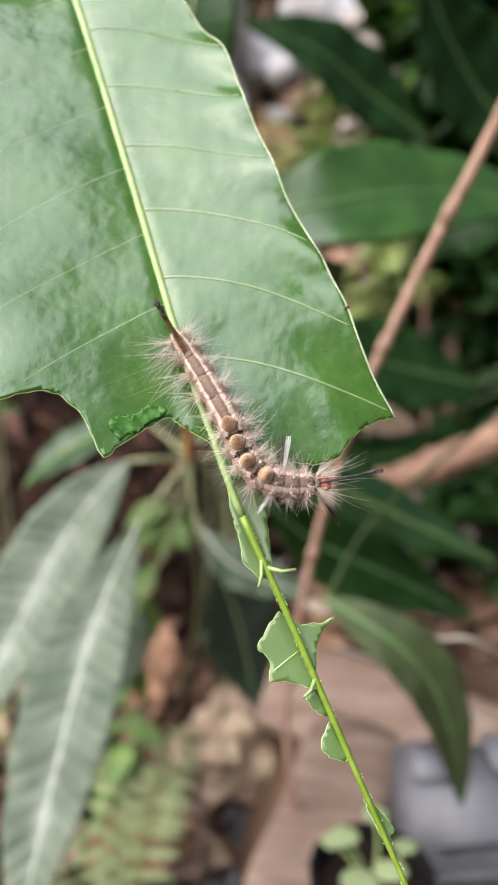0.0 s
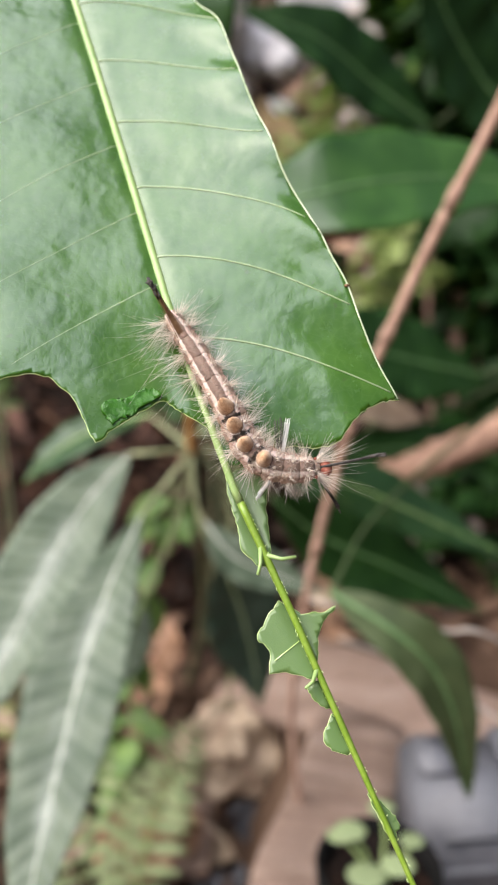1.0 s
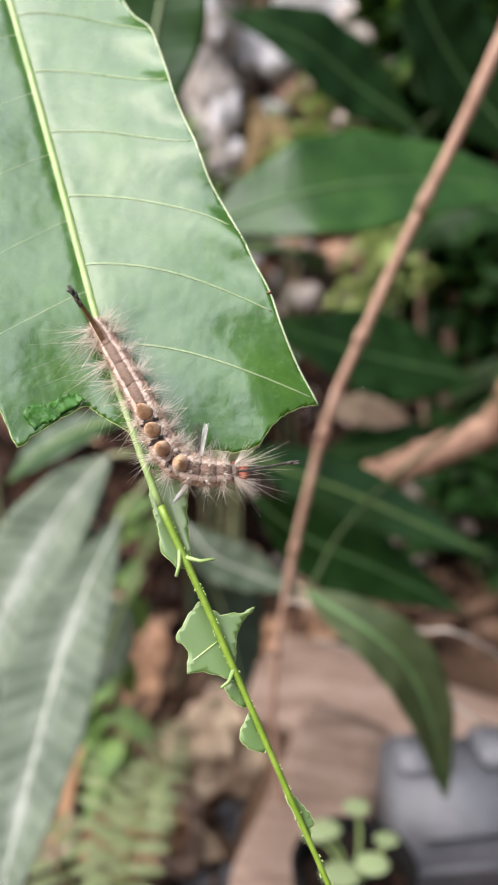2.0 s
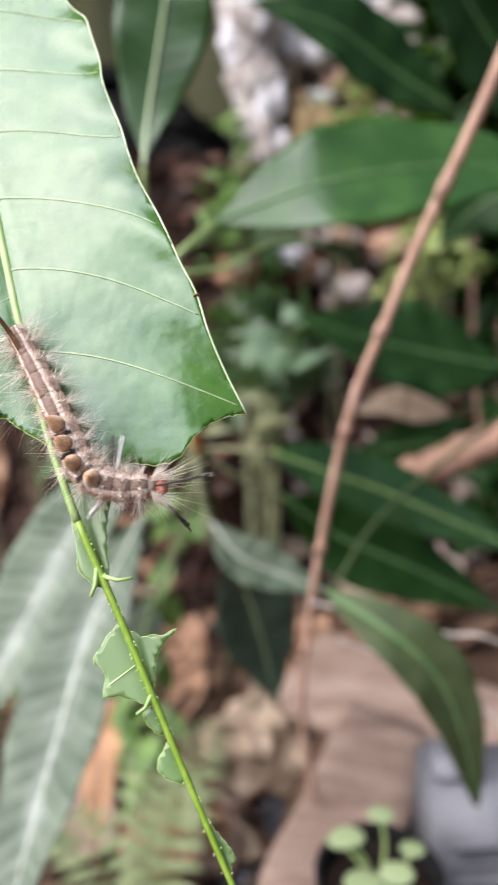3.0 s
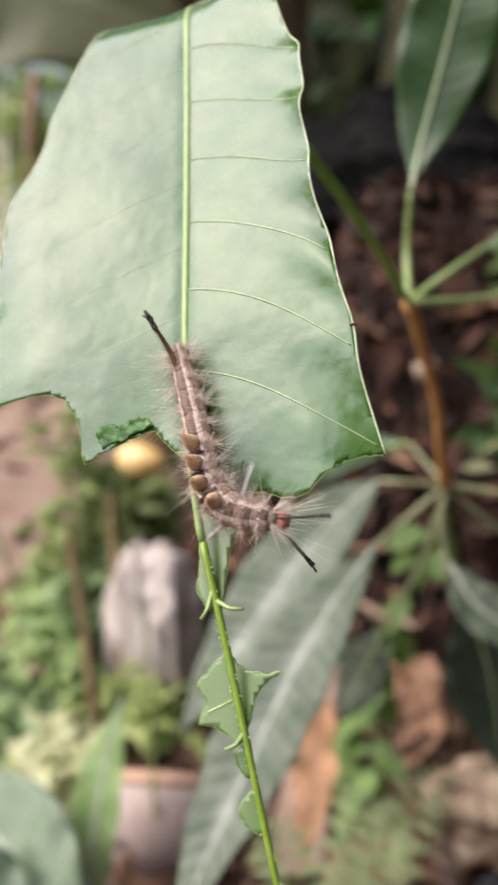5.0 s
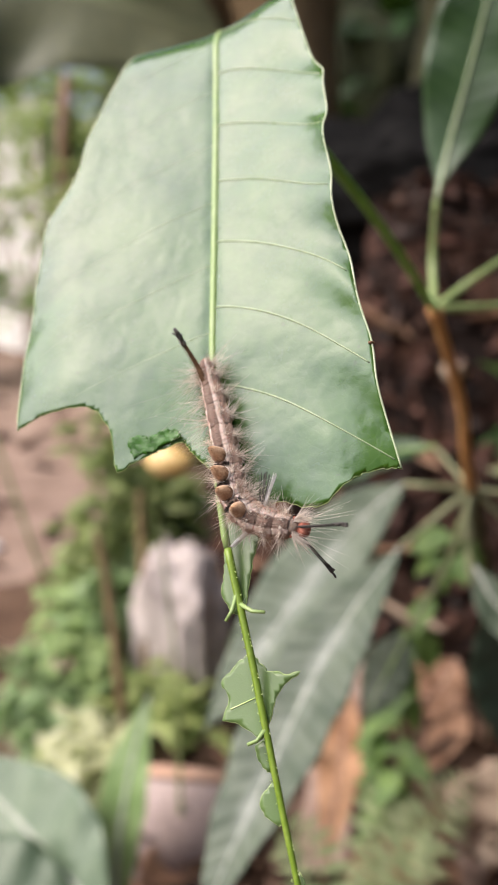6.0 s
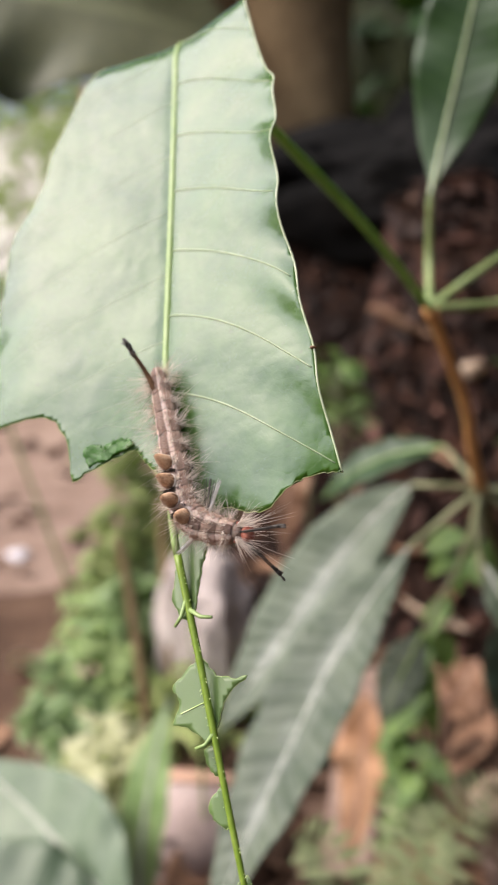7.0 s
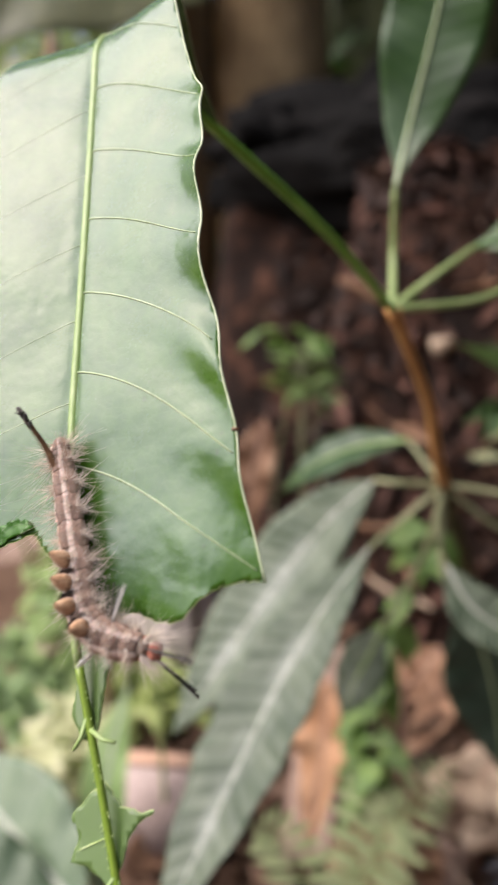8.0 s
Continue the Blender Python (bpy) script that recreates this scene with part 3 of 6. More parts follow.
def sheet(bm, poly, cell, place, uv):
    """Cuts a flat outline into a fine net and lays it on the leaf."""
    verts = {}

    def vert(p):
        key = (round(p[0], 3), round(p[1], 3))
        if key not in verts:
            verts[key] = bm.verts.new(place(*p))
        return verts[key]

    s0, s1 = min(p[0] for p in poly), max(p[0] for p in poly)
    b0, b1 = min(p[1] for p in poly), max(p[1] for p in poly)
    for i in range(int((s1 - s0) / cell) + 1):
        lo, hi = s0 + i * cell, s0 + (i + 1) * cell
        band = clip_half(clip_half(poly, 0, lo, True), 0, hi, False)
        if len(band) < 3:
            continue
        for j in range(int((b1 - b0) / cell) + 1):
            piece = clip_half(clip_half(band, 1, b0 + j * cell, True), 1, b0 + (j + 1) * cell, False)
            if len(piece) < 3:
                continue
            area = 0.5 * sum(p[0] * q[1] - q[0] * p[1] for p, q in zip(piece, piece[1:] + piece[:1]))
            if abs(area) < 1e-4:
                continue
            vs = []
            for p in piece:
                v = vert(p)
                if v not in vs:
                    vs.append(v)
            if len(vs) >= 3:
                try:
                    face = bm.faces.new(vs)
                except ValueError:
                    continue
    clean(bm, 1e-6)
    if sum(f.normal.dot(LEAF.col[2].xyz) for f in bm.faces) < 0:
        bmesh.ops.reverse_faces(bm, faces=bm.faces[:])


def thicken(ob, thickness):
    mod = ob.modifiers.new("thickness", "SOLIDIFY")
    mod.thickness, mod.offset = thickness, -1.0
    return ob


SAPLING = Vector((-0.033, 0.780, 0.000))
WHORL_UP = Vector((0.011, 0.351, 0.480))
WHORL_LOW = Vector((0.008, 0.443, 0.381))


def local(points, origin):
    return [Vector(p) - origin for p in points]


def lamina(points, width, facing, n=36, m=6, fold=0.12, wave=0.05, waves=5.0, base=0.25, tip=1.3, curl=0.0, taper=1.05):
    """A lance-shaped leaf blade along points: half blades raised along the midrib, wavy margins, quilted between veins. facing: the way its upper side looks."""
    bm = bmesh.new()
    uv = bm.loops.layers.uv.new("UVMap")
    line = spline(points, n)
    grid, f = [], Vector(facing).normalized()
    ph = random.uniform(0, 6)
    for i, p in enumerate(line):
        t = i / n
        tan = (line[min(i + 1, n)] - line[max(i - 1, 0)]).normalized()
        side = tan.cross(f).normalized()
        up = side.cross(tan)
        half = width / 2 * max(0.012, math.sin(math.pi * t ** 0.9) ** taper * (1 - 0.2 * t ** 4)) if 0 < t < 1 else width * 0.01
        row = []
        for j in range(-m, m + 1):
            u = j / m
            z = abs(u) * fold - curl * u * u + wave * abs(u) ** 1.5 * math.sin(waves * 2 * math.pi * t + ph + (1.3 if u > 0 else 0)) + 0.006 * math.cos(t * 120 + abs(u) * 6)
            row.append((bm.verts.new(p + side * (u * half) + up * (z * half)), u, t))
        grid.append(row)
    for r0, r1 in zip(grid, grid[1:]):
        for j in range(2 * m):
            quad = (r0[j], r0[j + 1], r1[j + 1], r1[j])
            face = bm.faces.new([q[0] for q in quad])
            for loop, q in zip(face.loops, quad):
                loop[uv].uv = (q[1], q[2])
    return bm


def leaf_on(parent, base, points, width, facing, material, rib_material, petiole_material=None, stalk_from=None, label="", rib=0.0011, stalk=0.0013, **kw):
    """A leaf of a plant: petiole, blade and raised midrib, in the plant's space (points are given in the world)."""
    o = parent.location
    pts = local(points, o)
    blade = part("leaf", lamina(pts, width, facing, **kw), material, parent, label)
    thicken(blade, 0.0004)
    bm = bmesh.new()
    tube(bm, [p + Vector(facing).normalized() * 0.0003 for p in spline(pts, 30)], lambda x: rib * (1.05 - 0.8 * x), 6)
    part("midrib", bm, rib_material, blade)
    if stalk_from is not None:
        bm = bmesh.new()
        tube(bm, spline(local(stalk_from, o) + [pts[0]], 14), lambda x: stalk * (1.25 - 0.35 * x), 8)
        part("petiole", bm, petiole_material or PETIOLE, blade)
    return blade


def mango_sapling():
    plant = thing("mango_sapling", SAPLING, "young mango sapling with glossy lance-shaped leaves in two whorls", "sapling")
    o = plant.location
    # stem with swollen joints
    bm = bmesh.new()
    line = spline(local([SAPLING, (SAPLING + WHORL_LOW) / 2 + Vector((0.012, 0.008, 0)), WHORL_LOW, (WHORL_LOW + WHORL_UP) / 2 + Vector((0.002, 0.003, 0.002)), WHORL_UP], o), 60)
    tube(bm, line[30:], lambda x: 0.0028 - 0.0006 * x + 0.0007 * math.exp(-(x / 0.06) ** 2) + 0.0008 * math.exp(-((x - 1) / 0.06) ** 2), 10, True, 0.08)
    part("stem", bm, STALK, plant, "slender orange-brown stem")
    bm = bmesh.new()
    tube(bm, line[:31], lambda x: 0.0042 - 0.0006 * x + 0.0010 * math.exp(-((x - 1) / 0.06) ** 2), 10, True, 0.25)
    part("lower_stem", bm, MOSSY, plant, "older mossy grey-brown foot of the stem")
    eaten_leaf(plant)
    up, low = WHORL_UP, WHORL_LOW
    # upper whorl
    leaf_on(plant, None, [(0.004, 0.368, 0.521), (0.005, 0.377, 0.542), (0.011, 0.379, 0.571), (0.016, 0.379, 0.595), (0.022, 0.381, 0.627), (0.026, 0.387, 0.664)], 0.039, (0.06, -0.95, 0.25), MANGO, VEIN, PETIOLE, [up, (0.002, 0.374, 0.498)], fold=0.08, taper=1.9)
    leaf_on(plant, None, [(0.028, 0.394, 0.500), (0.078, 0.402, 0.516), (0.131, 0.427, 0.523), (0.203, 0.447, 0.520)], 0.058, (-0.05, -0.82, 0.57), GLOSSLEAF, DIMVEIN, PETIOLE, [up, (0.018, 0.370, 0.489)], fold=0.12)
    leaf_on(plant, None, [(0.046, 0.413, 0.488), (0.059, 0.464, 0.490), (0.078, 0.525, 0.484), (0.099, 0.583, 0.466)], 0.045, (0.1, -0.3, 0.95), MANGO, RIB, PETIOLE, [up, (0.033, 0.381, 0.481)])
    # lower whorl: two dusty leaves hang forward, one twisted leaf, and smaller ones behind
    leaf_on(plant, None, [(-0.013, 0.398, 0.360), (-0.023, 0.364, 0.338), (-0.029, 0.334, 0.315), (-0.032, 0.304, 0.292), (-0.034, 0.272, 0.269), (-0.033, 0.249, 0.254)], 0.043, (-0.15, -0.88, 0.48), PALELEAF, PALERIB, DULLSTALK, [low, (-0.006, 0.418, 0.367)], rib=0.0008, fold=0.22, wave=0.08, waves=7, taper=1.0, label="long dusty mango leaf with a pale midrib")
    leaf_on(plant, None, [(-0.024, 0.431, 0.382), (-0.043, 0.420, 0.362), (-0.059, 0.405, 0.337), (-0.070, 0.384, 0.314), (-0.081, 0.359, 0.288), (-0.090, 0.338, 0.266)], 0.047, (-0.05, -0.9, 0.45), PALELEAF, PALERIB, DULLSTALK, [low, (-0.011, 0.428, 0.384)], rib=0.0007, fold=0.15, wave=0.06, waves=6, taper=0.9, label="long dusty mango leaf with a pale midrib")
    leaf_on(plant, None, [(0.016, 0.429, 0.345), (0.031, 0.424, 0.328), (0.055, 0.426, 0.316), (0.082, 0.427, 0.306)], 0.026, (0.3, -0.75, 0.55), PALELEAF, PALERIB, DULLSTALK, [low, (0.010, 0.429, 0.362)], fold=0.4, wave=0.08, stalk=0.0010, label="twisted mango leaf with a pale base")
    leaf_on(plant, None, [(0.022, 0.441, 0.319), (0.033, 0.450, 0.289), (0.042, 0.453, 0.253), (0.049, 0.452, 0.215)], 0.050, (0.45, -0.8, 0.1), DUSK, VEIN, DULLSTALK, [low, (0.014, 0.428, 0.343)], fold=0.1)
    leaf_on(plant, None, [(-0.018, 0.462, 0.396), (-0.047, 0.460, 0.388), (-0.073, 0.456, 0.373), (-0.090, 0.454, 0.356)], 0.03, (-0.1, -0.5, 0.85), MANGO, RIB, DULLSTALK, [low], fold=0.1)
    leaf_on(plant, None, [(0.047, 0.455, 0.377), (0.072, 0.463, 0.365), (0.111, 0.477, 0.347), (0.159, 0.483, 0.324), (0.195, 0.480, 0.309)], 0.046, (0.0, -0.55, 0.83), MANGO, RIB, DULLSTALK, [low, (0.022, 0.448, 0.380)], fold=0.1)
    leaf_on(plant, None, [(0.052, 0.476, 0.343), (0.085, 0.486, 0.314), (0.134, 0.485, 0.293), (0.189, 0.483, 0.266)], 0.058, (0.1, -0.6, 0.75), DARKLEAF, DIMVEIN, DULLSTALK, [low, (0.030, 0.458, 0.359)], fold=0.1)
    leaf_on(plant, None, [(-0.020, 0.441, 0.292), (-0.027, 0.439, 0.273), (-0.035, 0.435, 0.251), (-0.040, 0.432, 0.232)], 0.03, (-0.1, -0.8, 0.5), PALELEAF, RIB, DULLSTALK, [low, (-0.001, 0.447, 0.339)], fold=0.1)
    return plant


def eaten_leaf(plant):
    o = plant.location
    bm = bmesh.new()
    sheet(bm, OUTLINE, 0.8, lambda s, b: on_leaf(s, b) - o, None)
    blade = thicken(part("eaten_leaf", bm, FRESH, plant, "half-eaten glossy green mango leaf with ragged bites"), 0.00028)
    for scrap in SCRAPS:
        bm = bmesh.new()
        mid = min(p[0] for p in scrap)
        k = 0.6
        edge = ragged(scrap + scrap[:1], 0.45, 0.14, 5)[:-1]
        sheet(bm, edge, 0.8, lambda s, b: on_leaf(s, b, -0.35 - 0.30 * k * (s - mid) + 0.13 * k * (b - rib_b(s))) - o, None)
        piece = thicken(part("leaf_scrap", bm, DRYSCRAP, blade, "ragged scrap of green leaf left on the midrib"), 0.0003)
        bm = bmesh.new()
        tube(bm, [on_leaf(s, b, -0.45 - 0.30 * k * (s - mid) + 0.13 * k * (b - rib_b(s))) - o for s, b in edge + edge[:1]], 0.00007, 4)
        part("scrap_edge", bm, EDGE, piece)
    # midrib, and past the fold the petiole down to the stem
    bm = bmesh.new()
    line = [on_leaf(-98 + 2.0 * i, rib_b(-98 + 2.0 * i), 0.05) - o for i in range(114)]
    line = [p - LEAF.col[2].xyz * 0.0002 for p in line]
    tail = spline([line[-1], line[-1].lerp(WHORL_UP - o, 0.5) + Vector((0, 0, 0.0025)), WHORL_UP - o], 24)
    back = tail[1:]
    full = line + back
    cut, last = 100, len(full) - 1

    def thick(x):
        return 0.00034 + 0.00042 * min(1, x * 2.2) + 0.0007 * min(1, max(0, x - 0.74) * 9)

    bare = 37
    tube(bm, full[bare:cut + 1], lambda x: thick((bare + x * (cut - bare)) / last), 8, True, 0.08)
    part("midrib", bm, RIB, blade, "pale yellow-green midrib")
    bm = bmesh.new()
    tube(bm, full[:bare + 1], lambda x: thick(x * bare / last), 8, True, 0.10)
    part("bare_midrib", bm, BARERIB, blade, "bare olive-green midrib, its blade chewed away")
    bm = bmesh.new()
    tube(bm, full[cut:], lambda x: thick((cut + x * (last - cut)) / last), 10, True, 0.05)
    part("petiole", bm, GREENSTALK, blade, "green petiole swollen towards the stem")
    # stubs of bitten side veins and chewing teeth along the bare midrib
    bm = bmesh.new()
    rnd = random.Random(8)
    s = -97.0
    while s < -24:
        side = rnd.choice((-1, 1))
        root = on_leaf(s, rib_b(s) + side * 0.5, 0.0) - o
        tube(bm, [root, on_leaf(s - rnd.uniform(-0.3, 0.5), rib_b(s) + side * rnd.uniform(0.55, 0.78), rnd.uniform(-0.2, 0.2)) - o], lambda x: 0.00008 * (1.15 - x), 4)
        s += rnd.choice((0.3, 0.5, 0.9, 1.6, 2.6))
    part("chewed_teeth", bm, EDGE, blade)
    for s, to in ((-32.0, (-33.9, -0.1)), (-30.6, (-34.4, -6.1)), (-49.0, (-50.8, -5.3))):
        bm = bmesh.new()
        b = rib_b(s)
        tube(bm, [on_leaf(s, b) - o, on_leaf((s + to[0]) / 2 - 0.5, (b + to[1]) / 2, 0.1) - o, on_leaf(*to, 0.5) - o], lambda x: 0.00036 - 0.00012 * x, 6)
        part("vein_stub", bm, RIB, blade, "bitten stub of a side vein")
    mid = -50.2
    for a, b in (((-44.6, -3.6), (-45.9, -7.9)),):
        bm = bmesh.new()
        pts = [(a[0] + (b[0] - a[0]) * i / 8, a[1] + (b[1] - a[1]) * i / 8) for i in range(9)]
        tube(bm, [on_leaf(s, q, -0.28 - 0.18 * (s - mid) + 0.078 * (q - rib_b(s))) - o for s, q in pts], 0.00008, 5)
        part("side_vein", bm, EDGE, blade)
    # side veins
    side_line = sorted(RIGHT_SIDE)
    for v in R_VEINS[:7]:
        bm = bmesh.new()
        pts = []
        for i in range(84):
            d = i * 0.4
            s, b = v - vein_drop(d), rib_b(v) + d
            if b > interp(s, side_line) - 0.5:
                break
            pts.append(on_leaf(s, b, 0.0) - o)
        tube(bm, pts, lambda x: 0.00019 - 0.00007 * x, 5)
        part("side_vein", bm, VEIN, blade)
    for v in L_VEINS:
        bm = bmesh.new()
        reach = 33 if v < 40 else 27 if v < 60 else 22
        reach = 24.5 if v < 15 else reach
        pts = [on_leaf(v - vein_drop(-d), rib_b(v) - d, -0.05) - o for d in [i / 24 * reach for i in range(25)]]
        tube(bm, pts, lambda x: 0.00013 - 0.00006 * x, 5)
        part("side_vein", bm, VEIN, blade)
    # pale thickened margins and the paler chewed rim
    for line, mat, r, up in ((RIGHT_SIDE, MARGIN, 0.00017, -0.10), (LEFT_SIDE, MARGIN, 0.00017, -0.10), (RIGHT_RIM, EDGE, 0.00009, -0.12), (LEFT_RIM, EDGE, 0.00009, -0.12)):
        bm = bmesh.new()
        tube(bm, [on_leaf(s, b, up) - o for s, b in line], r, 5)
        part("leaf_edge", bm, mat, blade)
    # a shred of raw leaf curling up beside the bite
    bm = bmesh.new()
    poly = ragged(curve2([(-8.0, -18.2), (-5.4, -18.8), (-4.6, -16.8), (-5.2, -15.2), (-4.4, -13.0), (-4.6, -11.2), (-5.9, -10.2), (-7.0, -13.6), (-8.0, -18.2)], 30), 0.4, 0.32, 3)[:-1]
    sheet(bm, poly, 0.5, lambda s, b: on_leaf(s, b, 0.5 + 0.2 * (s + 6.0) + 0.5 * noise.noise((s * 1.3, b * 1.3, 0))) - o, None)
    thicken(part("raw_shred", bm, WET, blade, "wet dark green shred where the surface was gnawed"), 0.0002)
    # brown nick on the margin
    bm = bmesh.new()
    bmesh.ops.create_icosphere(bm, subdivisions=2, radius=0.00048)
    rnd = random.Random(4)
    for v in bm.verts:
        v.co = v.co * rnd.uniform(0.7, 1.2)
        v.co.z *= 0.6
        v.co += on_leaf(0.8, 21.6, -0.1) - o
    part("brown_nick", bm, BROWNHAIR, blade, "dry brown nick in the margin")
    return blade


# ---- the caterpillar ----
SPINE = [(5.6, -5.0, 2.0), (2.6, -4.4, 2.3), (-2.0, -3.5, 2.5), (-7.0, -2.7, 2.5), (-11.6, -2.1, 2.3), (-15.2, -1.8, 2.1), (-18.6, -1.2, 1.8), (-21.2, 0.8, 1.4), (-22.7, 3.4, 0.9), (-23.6, 6.2, 0.4)]
HEAD_TURNS = [(0.0, 0, 0), (1.0, -1, 0), (1.7, -4, 1), (3.0, -2, 0), (4.0, 0, 0), (4.5, 6, 0), (5.0, -2, 0), (6.5, 0, 0), (7.2, 2, 1), (8.0, -3, 0)]


def flat(y, x, z):
    """A place given along, across and above the leaf's plane (millimetres), in the world."""
    return LEAF @ Vector((x / 1000, y / 1000, z / 1000))


def body_frame(t):
    """Along the body, 0 at the tail: centre, forward, back side (up) and side, in the world."""
    n = 60
    pts = body_frame.pts
    i = min(int(t * n), n - 1)
    c = pts[i].lerp(pts[i + 1], t * n - i)
    f = (pts[min(i + 2, n)] - pts[max(i - 1, 0)]).normalized()
    up = (LEAF.col[2].xyz - LEAF.col[0].xyz * 0.22).normalized()
    side = f.cross(up).normalized()
    return c, f, side.cross(f).normalized(), side


body_frame.pts = spline([flat(*p) for p in SPINE], 60)


def body_radius(t):
    return interp(t, [(0, 0.9), (0.06, 1.3), (0.2, 1.65), (0.5, 2.0), (0.75, 2.2), (0.9, 2.05), (1.0, 1.55)]) / 1000


def caterpillar():
    root = flat(-14, -2.6, 0.4)
    bug = thing("caterpillar", root, "hairy brown tussock caterpillar with four ochre back tufts", "caterpillar")
    o = bug.location
    rnd = random.Random(21)
    count = 12
    tufts = {8: 0, 9: 0, 7: 0, 6: 0}
    for k in range(count):
        t0, t1 = k / count, (k + 1) / count
        bm = bmesh.new()
        uv = bm.loops.layers.uv.new("UVMap")
        rings, sides, steps = [], 28, 8
        for i in range(steps + 1):
            x = i / steps
            c, f, up, side = body_frame(t0 + (t1 - t0) * (x * 1.06 - 0.03 if 0 < k < count - 1 else x))
            r = body_radius(t0 + (t1 - t0) * x) * (0.91 + 0.09 * math.sin(math.pi * x) ** 0.6)
            ring = []
            for j in range(sides):
                a = 2 * math.pi * j / sides
                w = 1 + 0.07 * math.cos(3 * a + math.pi) * math.sin(math.pi * x) + 0.07 * (rnd.random() - 0.5) + 0.10 * noise.noise((k * 3 + x * 4, math.cos(a) * 2, math.sin(a) * 2))
                ring.append(bm.verts.new(c + (side * math.sin(a) * 1.08 - up * math.cos(a) * 0.94) * r * w - o))
            rings.append(ring)
        for i, (a, b) in enumerate(zip(rings, rings[1:])):
            for j in range(sides):
                face = bm.faces.new((a[j], a[(j + 1) % sides], b[(j + 1) % sides], b[j]))
                us = (j / sides, (j + 1) / sides, (j + 1) / sides, j / sides)
                vs = (i / steps, i / steps, (i + 1) / steps, (i + 1) / steps)
                for loop, u, v in zip(face.loops, us, vs):
                    loop[uv].uv = (u, v)
        bm.faces.new(list(reversed(rings[0])))
        bm.faces.new(rings[-1])
        seg = part("segment", bm, SKIN, bug)
        # warts with bristles round the segment
        tm = (t0 + t1) / 2
        c, f, up, side = body_frame(tm)
        r = body_radius(tm)
        for angle in (48, 88, 122, -48, -88, -122) + ((18, -18) if k > 8 else ()):
            a = radians(angle)
            d = (up * math.cos(a) + side * math.sin(a)).normalized()
            at = c + d * r * 0.95
            bm = bmesh.new()
            bmesh.ops.create_icosphere(bm, subdivisions=1, radius=0.00024)
            for v in bm.verts:
                v.co += at - o
            long = 1.0 if abs(angle) > 60 else 0.62
            edge = 1.25 if k in (0, 1) else 0.75 if k > 8 else 1.0
            for h in range(28 if abs(angle) > 60 else 22):
                e = (d + f * rnd.uniform(-0.75, 0.75) + side * rnd.uniform(-0.5, 0.5) + up * rnd.uniform(-0.35, 0.6)).normalized()
                ln = rnd.uniform(0.0014, 0.0062 if rnd.random() < 0.3 else 0.0036) * long * edge * (1.9 if angle > 60 and k < 4 else 0.9)
                root = at - o + Vector((rnd.uniform(-1, 1), rnd.uniform(-1, 1), rnd.uniform(-1, 1))) * 0.0004
                hair(bm, root, root + e * ln, 0.000027, rnd.uniform(0.0, 0.12))
            part("bristle_tuft", bm, CREAM, seg)
        # short fawn fur between the warts
        bm = bmesh.new()
        for h in range(70):
            tq = t0 + (t1 - t0) * rnd.random()
            cq, fq, uq, sq = body_frame(tq)
            a = radians(rnd.choice((-1, 1)) * rnd.uniform(32, 125))
            d = uq * math.cos(a) + sq * math.sin(a)
            root = cq + d * body_radius(tq) * 0.93 - o
            e = (d + fq * rnd.uniform(-0.9, 0.4) + uq * rnd.uniform(-0.2, 0.5)).normalized()
            hair(bm, root, root + e * rnd.uniform(0.0005, 0.0013), 0.00003, rnd.uniform(0.02, 0.2), 0.15, 2)
        part("fur", bm, FAWN, seg)
        # soft feet under the body
        if k in (2, 3, 4, 5, 9, 10):
            for sgn in (-1, 1):
                bm = bmesh.new()
                tube(bm, [c - up * r * 0.5 + side * sgn * r * 0.55 - o, c - up * r * 1.25 + side * sgn * r * 0.6 - o], lambda x: 0.0007 * (1 - 0.35 * x), 8)
                part("proleg", bm, BLACKHAIR if k == 5 else SKIN, seg)
    # four brush tufts on the back
    for t, lean in ((0.455, -0.3), (0.545, -0.2), (0.635, -0.1), (0.735, 0.0)):
        c, f, up, side = body_frame(t)
        base = c + up * body_radius(t) * 0.8
        axis = (up + f * lean).normalized()
        bm = bmesh.new()
        rings = []
        for z, rr in ((0.0, 1.16), (0.0004, 1.18), (0.0009, 1.08), (0.0014, 0.90), (0.0019, 0.68), (0.0023, 0.44), (0.0025, 0.2), (0.00255, 0.03)):
            rings.append([bm.verts.new(base + axis * z + (f * math.cos(a) * 0.92 + side * math.sin(a)) * rr / 1000 * (1 + 0.05 * rnd.random()) - o) for a in [2 * math.pi * j / 18 for j in range(18)]])
        for a, b in zip(rings, rings[1:]):
            for j in range(18):
                bm.faces.new((a[j], a[(j + 1) % 18], b[(j + 1) % 18], b[j]))
        bm.faces.new(rings[-1])
        core = part("back_tuft", bm, OCHRE, bug, "dense ochre-brown brush tuft")
        bm = bmesh.new()
        for h in range(230):
            a, q = rnd.uniform(0, 2 * math.pi), math.sqrt(rnd.random())
            d = f * math.cos(a) * 0.92 + side * math.sin(a)
            p0 = base + d * q * 0.00102 - o
            hair(bm, p0, p0 + axis * (0.0026 - 0.0011 * q * q + rnd.uniform(-0.0004, 0.0002)) - d * q * 0.0004, 0.00005, 0.03, 0.4, 2)
        part("tuft_hair", bm, OCHRE, core)
        bm = bmesh.new()
        for h in range(46):
            a, q = rnd.uniform(0, 2 * math.pi), rnd.uniform(0.1, 0.42)
            p0 = base + axis * 0.0020 + (f * math.cos(a) + side * math.sin(a)) * q / 1000 - o
            hair(bm, p0, p0 + axis * rnd.uniform(0.0004, 0.00062), 0.00004, 0.1, 0.5, 2)
        part("tuft_tip", bm, BROWNHAIR, core, "dark brown tip of the tuft")
